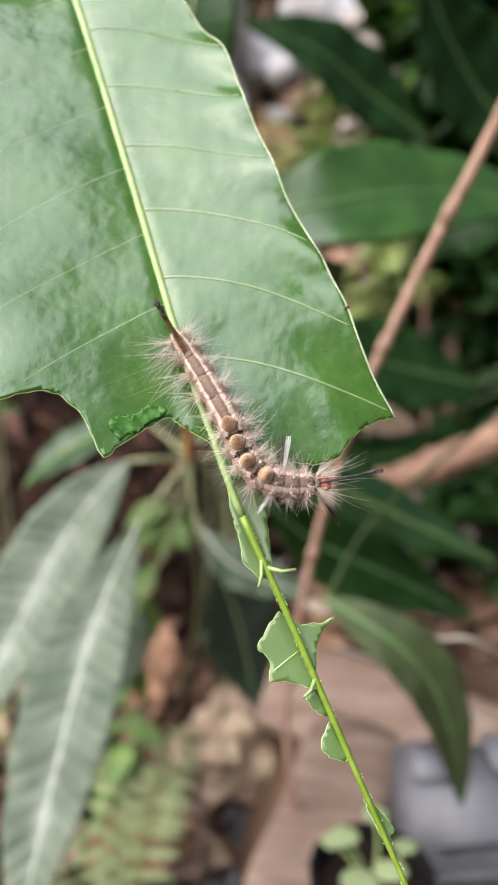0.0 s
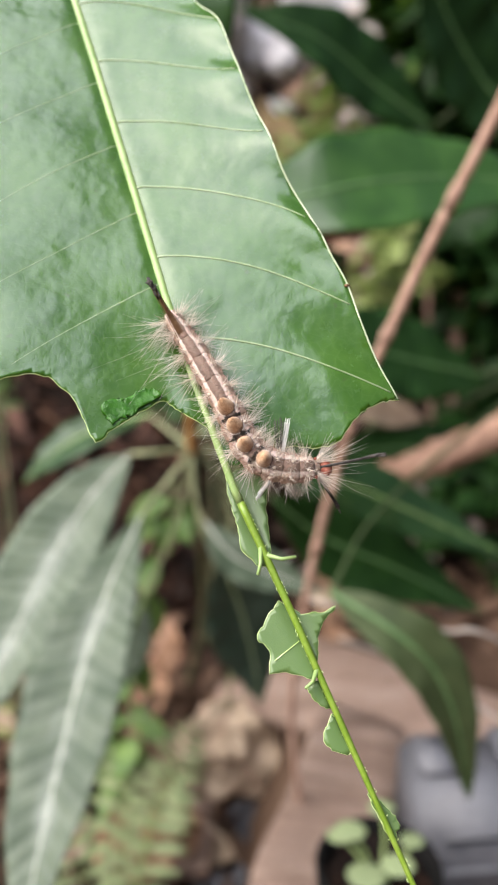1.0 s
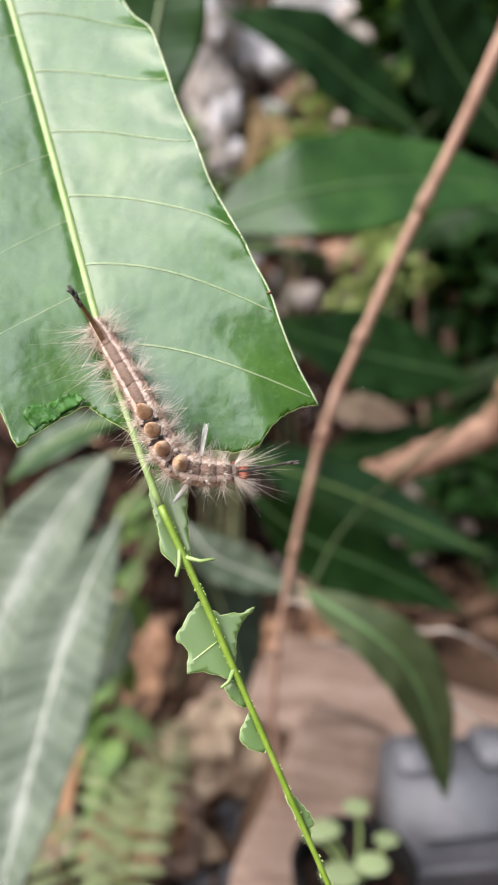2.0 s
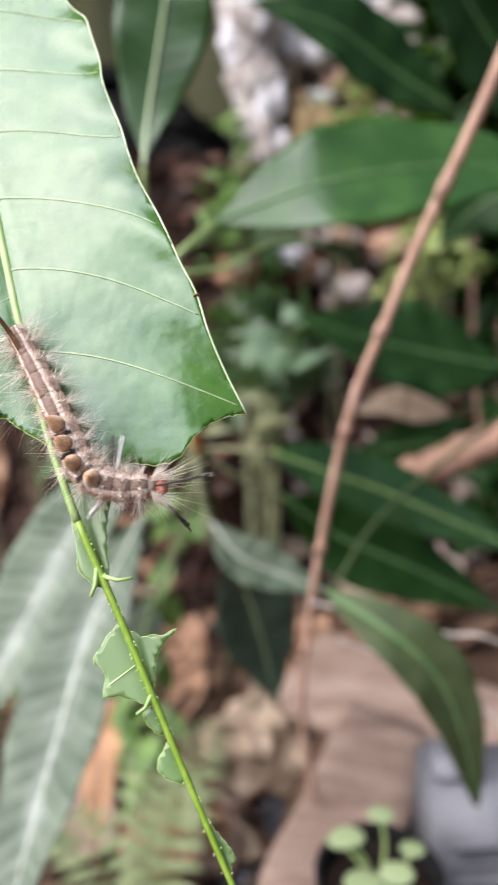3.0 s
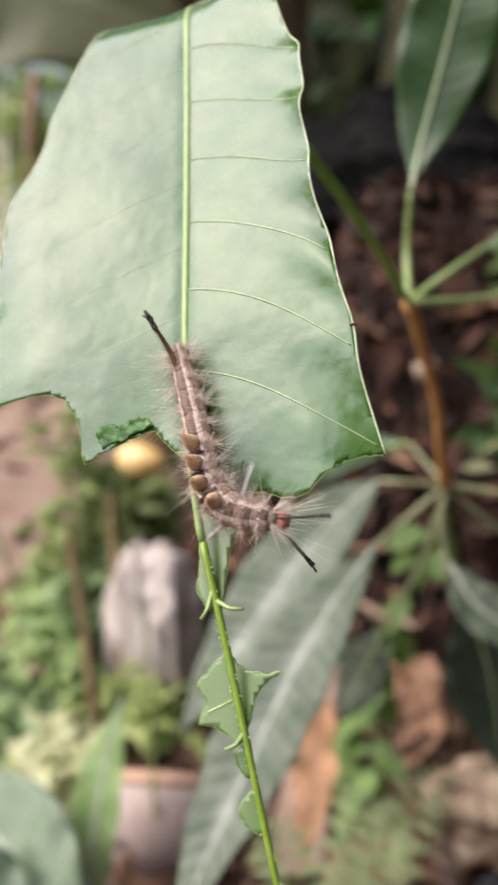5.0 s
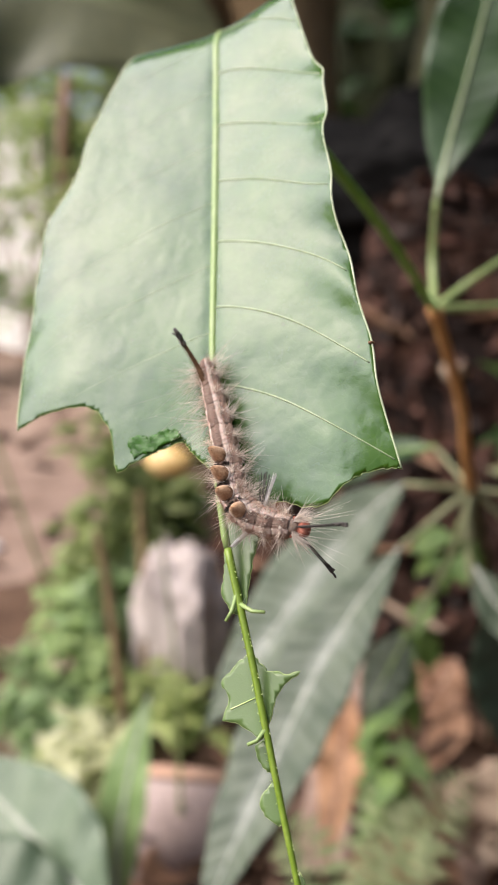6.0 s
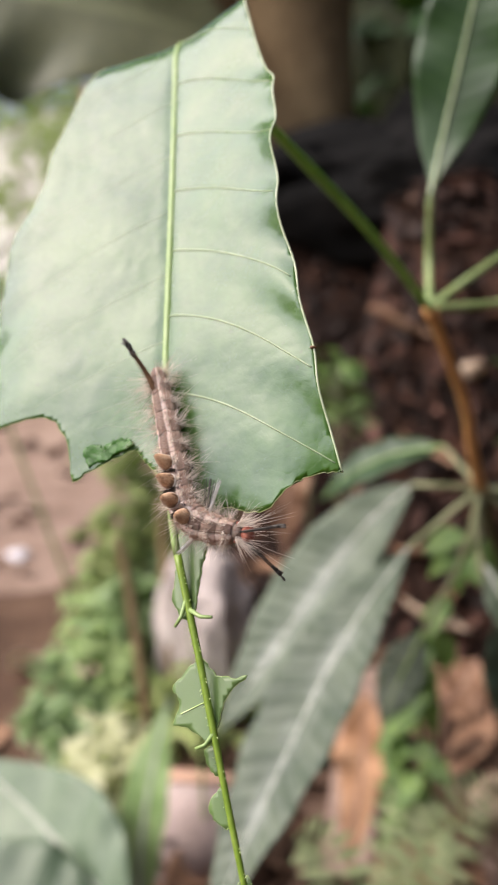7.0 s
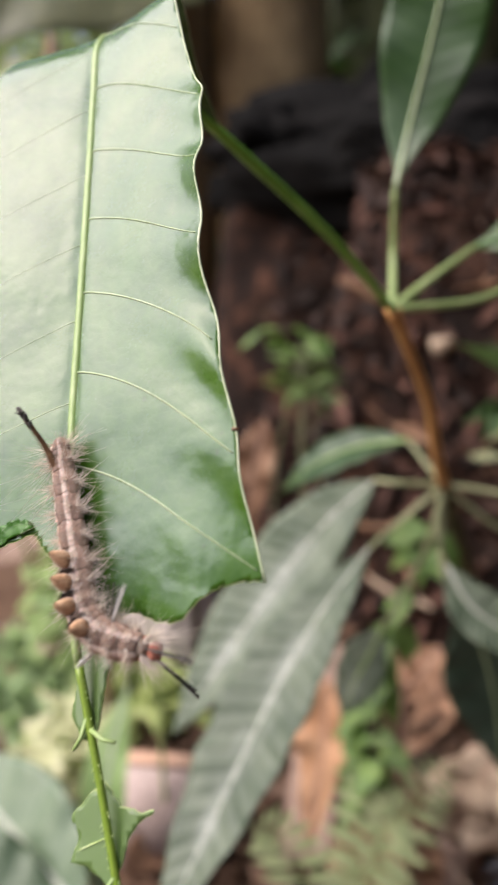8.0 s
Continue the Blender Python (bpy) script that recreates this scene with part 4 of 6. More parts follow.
        bm = bmesh.new()
        tube(bm, [base + axis * 0.0001 + (f * math.cos(a) * 0.95 + side * math.sin(a)) * 0.00120 - o for a in [2 * math.pi * j / 20 for j in range(21)]], 0.00011, 5)
        part("tuft_ring", bm, CREAM, core, "pale ring round the tuft")
        bm = bmesh.new()
        for h in range(50):
            a = rnd.uniform(0, 2 * math.pi)
            d = f * math.cos(a) * 0.92 + side * math.sin(a)
            p0 = base + d * 0.00114 - o
            hair(bm, p0, p0 + axis * rnd.uniform(0.0006, 0.0014) + d * rnd.uniform(-0.0004, 0.0003), 0.00005, 0.1, 0.3, 2)
        part("tuft_fringe", bm, BROWNHAIR, core, "dark brown fringe round the tuft")
    # black velvet saddles between the tufts
    for t in (0.50, 0.59, 0.695):
        c, f, up, side = body_frame(t)
        bm = bmesh.new()
        for h in range(130):
            a = radians(rnd.uniform(-42, 42))
            d = up * math.cos(a) + side * math.sin(a)
            p0 = c + d * body_radius(t) * 0.93 + f * rnd.uniform(-0.00028, 0.00028) - o
            hair(bm, p0, p0 + d * rnd.uniform(0.0004, 0.0008) + f * rnd.uniform(-0.0002, 0.0002), 0.00004, 0.1, 0.4, 2)
        part("dark_saddle", bm, BLACKHAIR, bug, "black velvet saddle between the tufts")
    # tail pencil
    pencil(bug, [flat(1.0, -4.6, 3.2), flat(3.6, -5.2, 4.6), flat(6.2, -6.0, 6.9), flat(8.6, -6.7, 9.2)], o, BROWNHAIR, "tail_pencil", rnd, 0.00066, 60, True, 0.75)
    # white plumes at the flanks
    for tip in ((-16.0, 5.4, 2.4), (-25.2, -3.0, 0.8)):
        c, f, up, side = body_frame(0.83)
        bm = bmesh.new()
        for h in range(26):
            a = c + Vector((rnd.uniform(-1, 1), rnd.uniform(-1, 1), rnd.uniform(-1, 1))) * 0.0003 - o
            b = flat(*tip) + Vector((rnd.uniform(-1, 1), rnd.uniform(-1, 1), rnd.uniform(-1, 1))) * 0.00016 - o
            hair(bm, a, a.lerp(b, rnd.uniform(0.8, 1.0)), 0.00005, rnd.uniform(0, 0.06), 0.7)
        part("white_plume", bm, WHITE, bug, "white feathery plume on the flank")
    c, f, up, side = body_frame(0.83)
    bm = bmesh.new()
    for h in range(12):
        hair(bm, c - o, flat(-15.8 + rnd.uniform(-0.4, 0.4), 4.0 + rnd.uniform(-0.4, 0.4), 2.7) - o, 0.00006, 0.08, 0.8)
    part("dark_plume", bm, BLACKHAIR, bug, "dark plume beside the white one")
    return bug, head(bug, rnd)


def pencil(parent, pts, o, material, name, rnd, spread, n=34, club=True, narrow=0.15):
    """A bundle of long hairs with darker clubbed tips."""
    line = [p - o for p in pts]
    bm = bmesh.new()
    tips = bmesh.new()
    for h in range(n):
        off = Vector((rnd.uniform(-1, 1), rnd.uniform(-1, 1), rnd.uniform(-1, 1))) * spread
        cut = rnd.uniform(0.72, 1.0)
        path = [p + off * (0.7 - narrow * 0.6 * (i / (len(line) - 1))) for i, p in enumerate(line)]
        sm = spline(path, 10)[: max(4, int(10 * cut) + 1)]
        tube(bm, sm, lambda x: 0.00006 * (1 - 0.3 * x), 3, False)
        if club:
            d = (sm[-1] - sm[-2]).normalized()
            tube(tips, [sm[-1] - d * 0.0007, sm[-1] - d * 0.0002, sm[-1] + d * 0.0003 + off * 0.4], lambda x: 0.00009 + 0.00006 * math.sin(math.pi * x), 4)
    ob = part(name, bm, material, parent, "long hair pencil with a clubbed black tip")
    if club:
        part("pencil_tip", tips, BLACKHAIR, ob, "black clubbed tip")
    else:
        tips.free()
    return ob


def head(bug, rnd):
    """The head, its red collar and the two forward hair pencils, as one part that turns on the neck."""
    pivot = flat(*SPINE[-1])
    c, f, up, side = body_frame(1.0)
    bm = bmesh.new()
    bmesh.ops.create_uvsphere(bm, u_segments=24, v_segments=16, radius=0.00112)
    for v in bm.verts:
        x, y, z = v.co
        v.co = f * (z * 0.85 + 0.0019) + side * x * 1.08 + up * (y * 0.95 - 0.0001)
        v.co *= 1 + 0.03 * noise.noise(v.co * 2500)
    hd = part("head", bm, RED, bug, "round orange-red head with pale streaks")
    hd.location = pivot - bug.location
    bm = bmesh.new()
    bmesh.ops.create_uvsphere(bm, u_segments=20, v_segments=12, radius=0.00132)
    for v in bm.verts:
        v.co += -f * 0.0001 - up * 0.0001
    part("neck", bm, SKIN, hd)
    for sgn in (-1, 1):
        bm = bmesh.new()
        bmesh.ops.create_icosphere(bm, subdivisions=2, radius=0.00028)
        for v in bm.verts:
            v.co += f * 0.0004 + side * sgn * 0.0013 + up * 0.0003
        part("red_wart", bm, RED, hd)
    bm = bmesh.new()
    for h in range(190):
        sgn = rnd.choice((-1, 1))
        root = f * 0.0005 + side * sgn * rnd.uniform(0.0006, 0.0013) + up * rnd.uniform(-0.0003, 0.0009)
        d = (f * rnd.uniform(0.2, 1.3) + side * sgn * rnd.uniform(0.0, 0.9) + up * rnd.uniform(-0.7, 0.5)).normalized()
        hair(bm, root, root + d * rnd.uniform(0.002, 0.0048), 0.00003, rnd.uniform(0.02, 0.15))
    for h in range(16):
        root = f * 0.0006 + side * rnd.uniform(-0.001, 0.001)
        d = (f * 1.0 + side * rnd.uniform(-0.6, 0.35) + up * rnd.uniform(-0.1, 0.3)).normalized()
        hair(bm, root, root + d * rnd.uniform(0.006, 0.0095), 0.00003, rnd.uniform(0.05, 0.25))
    part("face_hair", bm, CREAM, hd, "long pale hairs round the face")
    zero = Vector((0, 0, 0))
    ax = [LEAF.col[k].xyz for k in range(3)]
    for d, n in ((ax[0] * 6.9 - ax[1] * 1.8 + ax[2] * 3.3, 0.0100), (ax[0] * 2.6 - ax[1] * 4.6 - ax[2] * 7.6, 0.0108)):
        d = d.normalized()
        base = f * 0.0002 + d * 0.0008
        pencil(hd, [base, base + d * n * 0.35, base + d * n * 0.7 + up * 0.0001, base + d * n], zero, BLACKHAIR, "head_pencil", rnd, 0.00022, 14, True, -0.3)
    return hd


# ---- ground and what lies on it ----
def ground_z(x, y):
    d = max(0.0, min(1.0, (-x - 0.35 - 0.1 * math.sin(y * 2)) / 0.5))
    heap = 0.145 * smooth((x - 0.035) / 0.05) * smooth((y - 0.25) / 0.06) * (1 - smooth((y - 0.68) / 0.2)) * (1 - smooth((x - 0.6) / 0.2))
    return heap + 0.02 * noise.noise((x * 3, y * 3, 0.5)) * (1 - d) * (1 - heap / 0.16) + 0.006 * noise.noise((x * 14, y * 14, 2.5))


def boarded(x, y):
    """Whether boards and pots cover the heap here."""
    return 0.03 < x < 0.30 and 0.24 < y < 0.64


def ground():
    bm = bmesh.new()
    xs = [-80, -30, -12, -6] + [-4 + 0.08 * i for i in range(50)] + [0.02 * i for i in range(50)] + [1 + 0.08 * i for i in range(31)] + [3.5, 6, 12, 30, 80]
    ys = [-80, -30, -10, -4, -2] + [-1 + 0.08 * i for i in range(15)] + [0.2 + 0.02 * i for i in range(50)] + [1.2 + 0.08 * i for i in range(56)] + [6, 9, 16, 40, 120]
    grid = [[bm.verts.new((x, y, ground_z(x, y) if abs(x) < 5 and abs(y) < 6 else 0)) for x in xs] for y in ys]
    for r0, r1 in zip(grid, grid[1:]):
        for j in range(len(xs) - 1):
            bm.faces.new((r0[j], r0[j + 1], r1[j + 1], r1[j]))
    single("ground", bm, SOIL, "bare trodden garden earth with leaf litter", "ground", kind="structure")


def path_patch():
    """Paler trodden earth laid over the soil."""
    bm = bmesh.new()
    n = 40
    grid = []
    for i in range(n + 1):
        row = []
        for j in range(13):
            y = 0.55 + i * 0.16
            x = -0.62 - 0.10 * y - (j / 12) * 1.9 + 0.08 * noise.noise((y * 2, j * 0.7, 1))
            row.append(bm.verts.new((x, y, ground_z(x, y) + 0.008 * min(1, j, 12 - j) * min(1, i, n - i) - 0.004 + 0.003 * noise.noise((x * 20, y * 20, 4)))))
        grid.append(row)
    for r0, r1 in zip(grid, grid[1:]):
        for j in range(12):
            bm.faces.new((r0[j], r0[j + 1], r1[j + 1], r1[j]))
    single("path", bm, PATHSOIL, "pale trodden earth path", "path", kind="structure")


def dead_leaf_mesh(seed, length=0.09, width=0.04):
    rnd = random.Random(seed)
    bm = bmesh.new()
    n, m, rows = 10, 4, []
    curl, roll = rnd.uniform(0.2, 0.9), rnd.uniform(0.2, 1.1)
    for i in range(n + 1):
        t = i / n
        half = width / 2 * max(0.02, math.sin(math.pi * t ** 0.8))
        row = []
        for j in range(-m, m + 1):
            u = j / m
            row.append(bm.verts.new(((t - 0.5) * length, half * u * (1 - 0.25 * roll * u * u), 0.003 + curl * length * 0.5 * (t - 0.5) ** 2 + roll * half * u * u * 0.7 + 0.004 * noise.noise((t * 4 + seed, u * 2, seed)))))
        rows.append(row)
    low = min(v.co.z for v in bm.verts)
    for v in bm.verts:
        v.co.z -= low
    for a, b in zip(rows, rows[1:]):
        for j in range(2 * m):
            bm.faces.new((a[j], a[j + 1], b[j + 1], b[j]))
    return bm


def litter():
    """Dead leaves strewn over the ground."""
    rnd = random.Random(5)
    kinds = []
    for s in range(8):
        small = 0.6 if s > 4 else 1.0
        ob = single("dead_leaf", dead_leaf_mesh(s, rnd.uniform(0.06, 0.11) * small, rnd.uniform(0.03, 0.05) * small), (DEAD, DEAD, PALEDEAD, DEAD, DEAD, DARKDEAD, DARKDEAD, DARKDEAD)[s], "curled dry brown leaf lying on the earth", "dead leaf", "dead leaves on the ground")
        thicken(ob, 0.0004)
        kinds.append(ob)
    for placed in range(290):
        if placed < 150:
            x, y = rnd.uniform(-0.6, 0.6), rnd.uniform(0.36, 1.0)
        else:
            x, y = rnd.uniform(-0.42, 0.65), rnd.uniform(0.78, 1.5)
        if boarded(x, y):
            y += 0.42
        m = pose(x, y, max(ground_z(x, y), bank_z(x, y)) + 0.001 + rnd.uniform(0, 0.012), rnd.uniform(-25, 25) + (35 if placed >= 150 else 0), rnd.uniform(-25, 25), rnd.uniform(0, 360) if placed < 150 else rnd.uniform(-40, 40))
        if placed < 8:
            kinds[placed].matrix_world = m
        elif placed < 150 or x > 0.06:
            copy_thing(rnd.choice(kinds[:6] if placed < 150 else kinds[3:]), m)
        else:
            copy_thing(rnd.choice(kinds[5:]), m)


def litter_heap(name, count, area, material, label, seed, small=1.0):
    """Dead leaves too many to count, heaped over ground and bank."""
    rnd = random.Random(seed)
    shapes = []
    for s in range(6):
        bm = dead_leaf_mesh(40 + s + seed, rnd.uniform(0.05, 0.10) * small, rnd.uniform(0.025, 0.045) * small)
        bm.verts.index_update()
        shapes.append(([v.co.copy() for v in bm.verts], [[v.index for v in f.verts] for f in bm.faces]))
        bm.free()
    verts, faces = [], []
    for k in range(count):
        x, y = rnd.uniform(area[0], area[1]), rnd.uniform(area[2], area[3])
        if boarded(x, y):
            continue
        z = max(ground_z(x, y), bank_z(x, y))
        steep = (max(ground_z(x, y + 0.04), bank_z(x, y + 0.04)) - z) / 0.04
        m = pose(x, y, z + rnd.uniform(-0.004, 0.012), math.degrees(math.atan(steep)) * 0.8, 0, 0) @ pose(0, 0, 0, rnd.uniform(-38, 38), rnd.uniform(-38, 38), rnd.uniform(0, 360))
        vs, fs = shapes[k % 6]
        n = len(verts)
        verts += [m @ v for v in vs]
        faces += [[n + i for i in f] for f in fs]
    me = bpy.data.meshes.new(name)
    me.from_pydata(verts, [], faces)
    me.materials.append(material)
    me.shade_smooth()
    return tagged(new(name, me), label, "leaf litter", "", "stuff")


def leaning_leaves():
    """Larger dry leaves that lean among the litter under the sapling."""
    rnd = random.Random(61)
    for pts, w, mat in (
        ([(0.000, 0.591, 0.117), (0.018, 0.572, 0.105), (0.039, 0.564, 0.076), (0.054, 0.567, 0.048)], 0.075, PALEDEAD),
        ([(-0.093, 0.531, 0.183), (-0.090, 0.519, 0.147), (-0.088, 0.508, 0.117), (-0.086, 0.482, 0.058)], 0.042, ORANGEDEAD),
        ([(-0.186, 0.605, 0.352), (-0.192, 0.600, 0.320), (-0.200, 0.600, 0.285), (-0.204, 0.604, 0.240)], 0.040, DEAD),
        ([(-0.024, 0.541, 0.124), (-0.027, 0.525, 0.105), (-0.028, 0.522, 0.087), (-0.025, 0.526, 0.060)], 0.05, DEAD),
        ([(-0.023, 0.572, 0.208), (-0.029, 0.562, 0.192), (-0.037, 0.562, 0.176), (-0.045, 0.561, 0.160)], 0.045, DEAD),
        ([(-0.036, 0.512, 0.093), (-0.039, 0.495, 0.076), (-0.039, 0.487, 0.053), (-0.040, 0.480, 0.020)], 0.06, DEAD),
        ([(0.024, 0.585, 0.122), (0.017, 0.566, 0.113), (0.010, 0.561, 0.091), (0.002, 0.555, 0.068)], 0.05, PALEDEAD),
        ([(-0.017, 0.545, 0.075), (-0.019, 0.525, 0.067), (-0.014, 0.519, 0.046), (-0.009, 0.511, 0.023)], 0.05, DEAD),
        ([(-0.024, 0.570, 0.101), (-0.007, 0.558, 0.097), (0.003, 0.557, 0.077), (0.018, 0.552, 0.053)], 0.06, PALEDEAD),
    ):
        foot = Vector(pts[-1])
        o = Vector((foot.x, foot.y, 0))
        leaf = thing("dry_leaf", o, "large dry curled leaf leaning among the litter", "dead leaf", "dry leaves under the sapling")
        down = Vector((foot.x, foot.y + 0.02, 0.0))
        blade = thicken(part("blade", lamina(local(pts, o), w, (rnd.uniform(-0.3, 0.3), -0.85, 0.5), fold=0.2, wave=0.25, waves=3), mat, leaf), 0.0005)
        bm = bmesh.new()
        tube(bm, spline(local(pts, o) + [down - o], 24), lambda x: 0.0012, 6)
        part("midrib", bm, TWIG, blade)


def board(points, width, thick, up, label, material=BOARD):
    """A rough sawn plank from one end to the other, worn round at its edges."""
    a, b = Vector(points[0]), Vector(points[1])
    d = (b - a).normalized()
    u = Vector(up).normalized()
    s = d.cross(u).normalized()
    u = s.cross(d)
    c = (a + b) / 2
    bm = bmesh.new()
    n, ln = 14, (b - a).length
    rings = []
    prof = [(-0.5, -0.35), (-0.46, -0.5), (0.46, -0.5), (0.5, -0.35), (0.5, 0.35), (0.46, 0.5), (0.2, 0.52), (-0.2, 0.5), (-0.46, 0.5), (-0.5, 0.35)]
    for i in range(n + 1):
        t = i / n
        end = 0.94 if i in (0, n) else 1.0
        ring = []
        for x, z in prof:
            w = 1 + 0.05 * noise.noise((t * 5, x * 3, width * 50))
            ring.append(bm.verts.new(d * (t - 0.5) * ln * (1 + 0.02 * noise.noise((x * 6, z, 2))) + s * x * width * w * end + u * z * thick * w * end))
        rings.append(ring)
    for r0, r1 in zip(rings, rings[1:]):
        for k in range(len(prof)):
            bm.faces.new((r0[k], r0[(k + 1) % len(prof)], r1[(k + 1) % len(prof)], r1[k]))
    bm.faces.new(list(reversed(rings[0])))
    bm.faces.new(rings[-1])
    return single("board", bm, material, label, "board", "boards on the ground", at=c)


def rock(at, size, material, name, label, category, seed, lumps=0.22, fine=0.06, block=1.0):
    bm = bmesh.new()
    bmesh.ops.create_icosphere(bm, subdivisions=4, radius=1)
    for v in bm.verts:
        p = Vector([math.copysign(abs(q) ** block, q) for q in v.co])
        v.co = Vector((p.x * size[0], p.y * size[1], p.z * size[2])) * (1 + lumps * noise.noise(p * 1.4 + Vector((seed, 0, 0))) + fine * noise.noise(p * 5 + Vector((seed, 0, 0))))
    return single(name, bm, material, label, category, at=at)


def branch(name, points, r0, r1, material, label, category="twig", knots=()):
    o = Vector(points[-1])
    bm = bmesh.new()
    tube(bm, spline(local(points, o), 48), lambda x: r0 + (r1 - r0) * x + sum(0.25 * r0 * math.exp(-((x - k) / 0.015) ** 2) for k in knots), 10, True, 0.1)
    return single(name, bm, material, label, category, at=o)


def foliage(bm, centre, size, count, leaf, rnd, tilt=0.6):
    """Many small pointed leaves round a centre."""
    uv = bm.loops.layers.uv.verify()
    for k in range(count):
        p = Vector((rnd.gauss(0, 1), rnd.gauss(0, 1), rnd.gauss(0, 1)))
        p = p.normalized() * rnd.random() ** 0.4
        p = Vector(centre) + Vector((p.x * size[0], p.y * size[1], p.z * size[2]))
        d = Vector((rnd.uniform(-1, 1), rnd.uniform(-1, 1), rnd.uniform(-0.6, 0.5))).normalized()
        s = d.cross(Vector((rnd.uniform(-tilt, tilt), rnd.uniform(-tilt, tilt), 1))).normalized()
        u = s.cross(d)
        ln = leaf * rnd.uniform(0.6, 1.3)
        w = ln * 0.28
        v = [p, p + d * ln * 0.4 + s * w - u * w * 0.2, p + d * ln + u * -0.12 * ln, p + d * ln * 0.4 - s * w - u * w * 0.2, p + d * ln * 0.45 + u * w * 0.25]
        v = [bm.verts.new(q) for q in v]
        t = [(0, 0), (1, 0.4), (0, 1), (-1, 0.4), (0, 0.45)]
        for tri in ((0, 1, 4), (1, 2, 4), (2, 3, 4), (3, 0, 4)):
            face = bm.faces.new([v[i] for i in tri])
            for loop, i in zip(face.loops, tri):
                loop[uv].uv = t[i]


def shrub(at, size, count, leaf, material, label, seed, stems=4, category="shrub", name="shrub", clumps=7):
    rnd = random.Random(seed)
    at = Vector(at)
    plant = thing(name, (at.x, at.y, 0), label, category)
    thick = 0.004 if max(size) > 0.15 else 0.0014
    for k in range(stems):
        bm = bmesh.new()
        top = Vector((rnd.uniform(-0.5, 0.5) * size[0], rnd.uniform(-0.5, 0.5) * size[1], at.z + size[2] * rnd.uniform(0.1, 0.6)))
        tube(bm, spline([Vector((rnd.uniform(-0.02, 0.02), rnd.uniform(-0.02, 0.02), 0)), top * 0.5 + Vector((rnd.uniform(-0.03, 0.03), rnd.uniform(-0.03, 0.03), 0)), top], 14), lambda x: thick * (1.2 - x * 0.7), 6, True, 0.15)
        part("stem", bm, TWIG if thick > 0.002 else DULLSTALK, plant)
    bm = bmesh.new()
    for k in range(clumps):
        c = Vector((rnd.uniform(-0.7, 0.7) * size[0], rnd.uniform(-0.7, 0.7) * size[1], at.z + rnd.uniform(-0.7, 0.7) * size[2]))
        foliage(bm, c, [s * 0.5 for s in size], count // clumps, leaf, rnd)
    ob = part("foliage", bm, material, plant, smooth=False)
    tagged(ob, "", "", "", "stuff")
    return plant


def fern(base, tip, label, seed, width=0.05):
    rnd = random.Random(seed)
    plant = thing("fern", (base[0], base[1], 0), label, "fern")
    o = plant.location
    root = Vector((base[0], base[1], 0.0))
    for k in range(4):
        off = Vector((rnd.uniform(-0.05, 0.05), rnd.uniform(-0.05, 0.05), rnd.uniform(-0.03, 0.03)))
        pts = spline([root - o, Vector(base) - o + off * 0.3, (Vector(base) + Vector(tip)) / 2 - o + off + Vector((0, 0, 0.03)), Vector(tip) - o + off * 1.6], 34)
        bm = bmesh.new()
        tube(bm, pts, lambda x: 0.0012 * (1.1 - x), 5)
        stalk = part("frond_stalk", bm, PETIOLE, plant)
        for i in range(6, 34, 2):
            t = i / 34
            d = (pts[i + 1] - pts[i]).normalized() if i < 34 else d
            side = d.cross(Vector((0.1, -0.8, 0.6))).normalized()
            for sgn in (-1, 1):
                ln = width * 0.5 * math.sin(math.pi * min(1, t * 1.05)) ** 0.7 + 0.003
                a = pts[i]
                e = (side * sgn + d * 0.35 + Vector((0, 0, -0.15))).normalized()
                part("leaflet", lamina([a, a + e * ln * 0.5 + Vector((0, 0, 0.001)), a + e * ln], ln * 0.26, (0.1, -0.8, 0.6), n=5, m=1, wave=0), PALEFERN, stalk)
    return plant


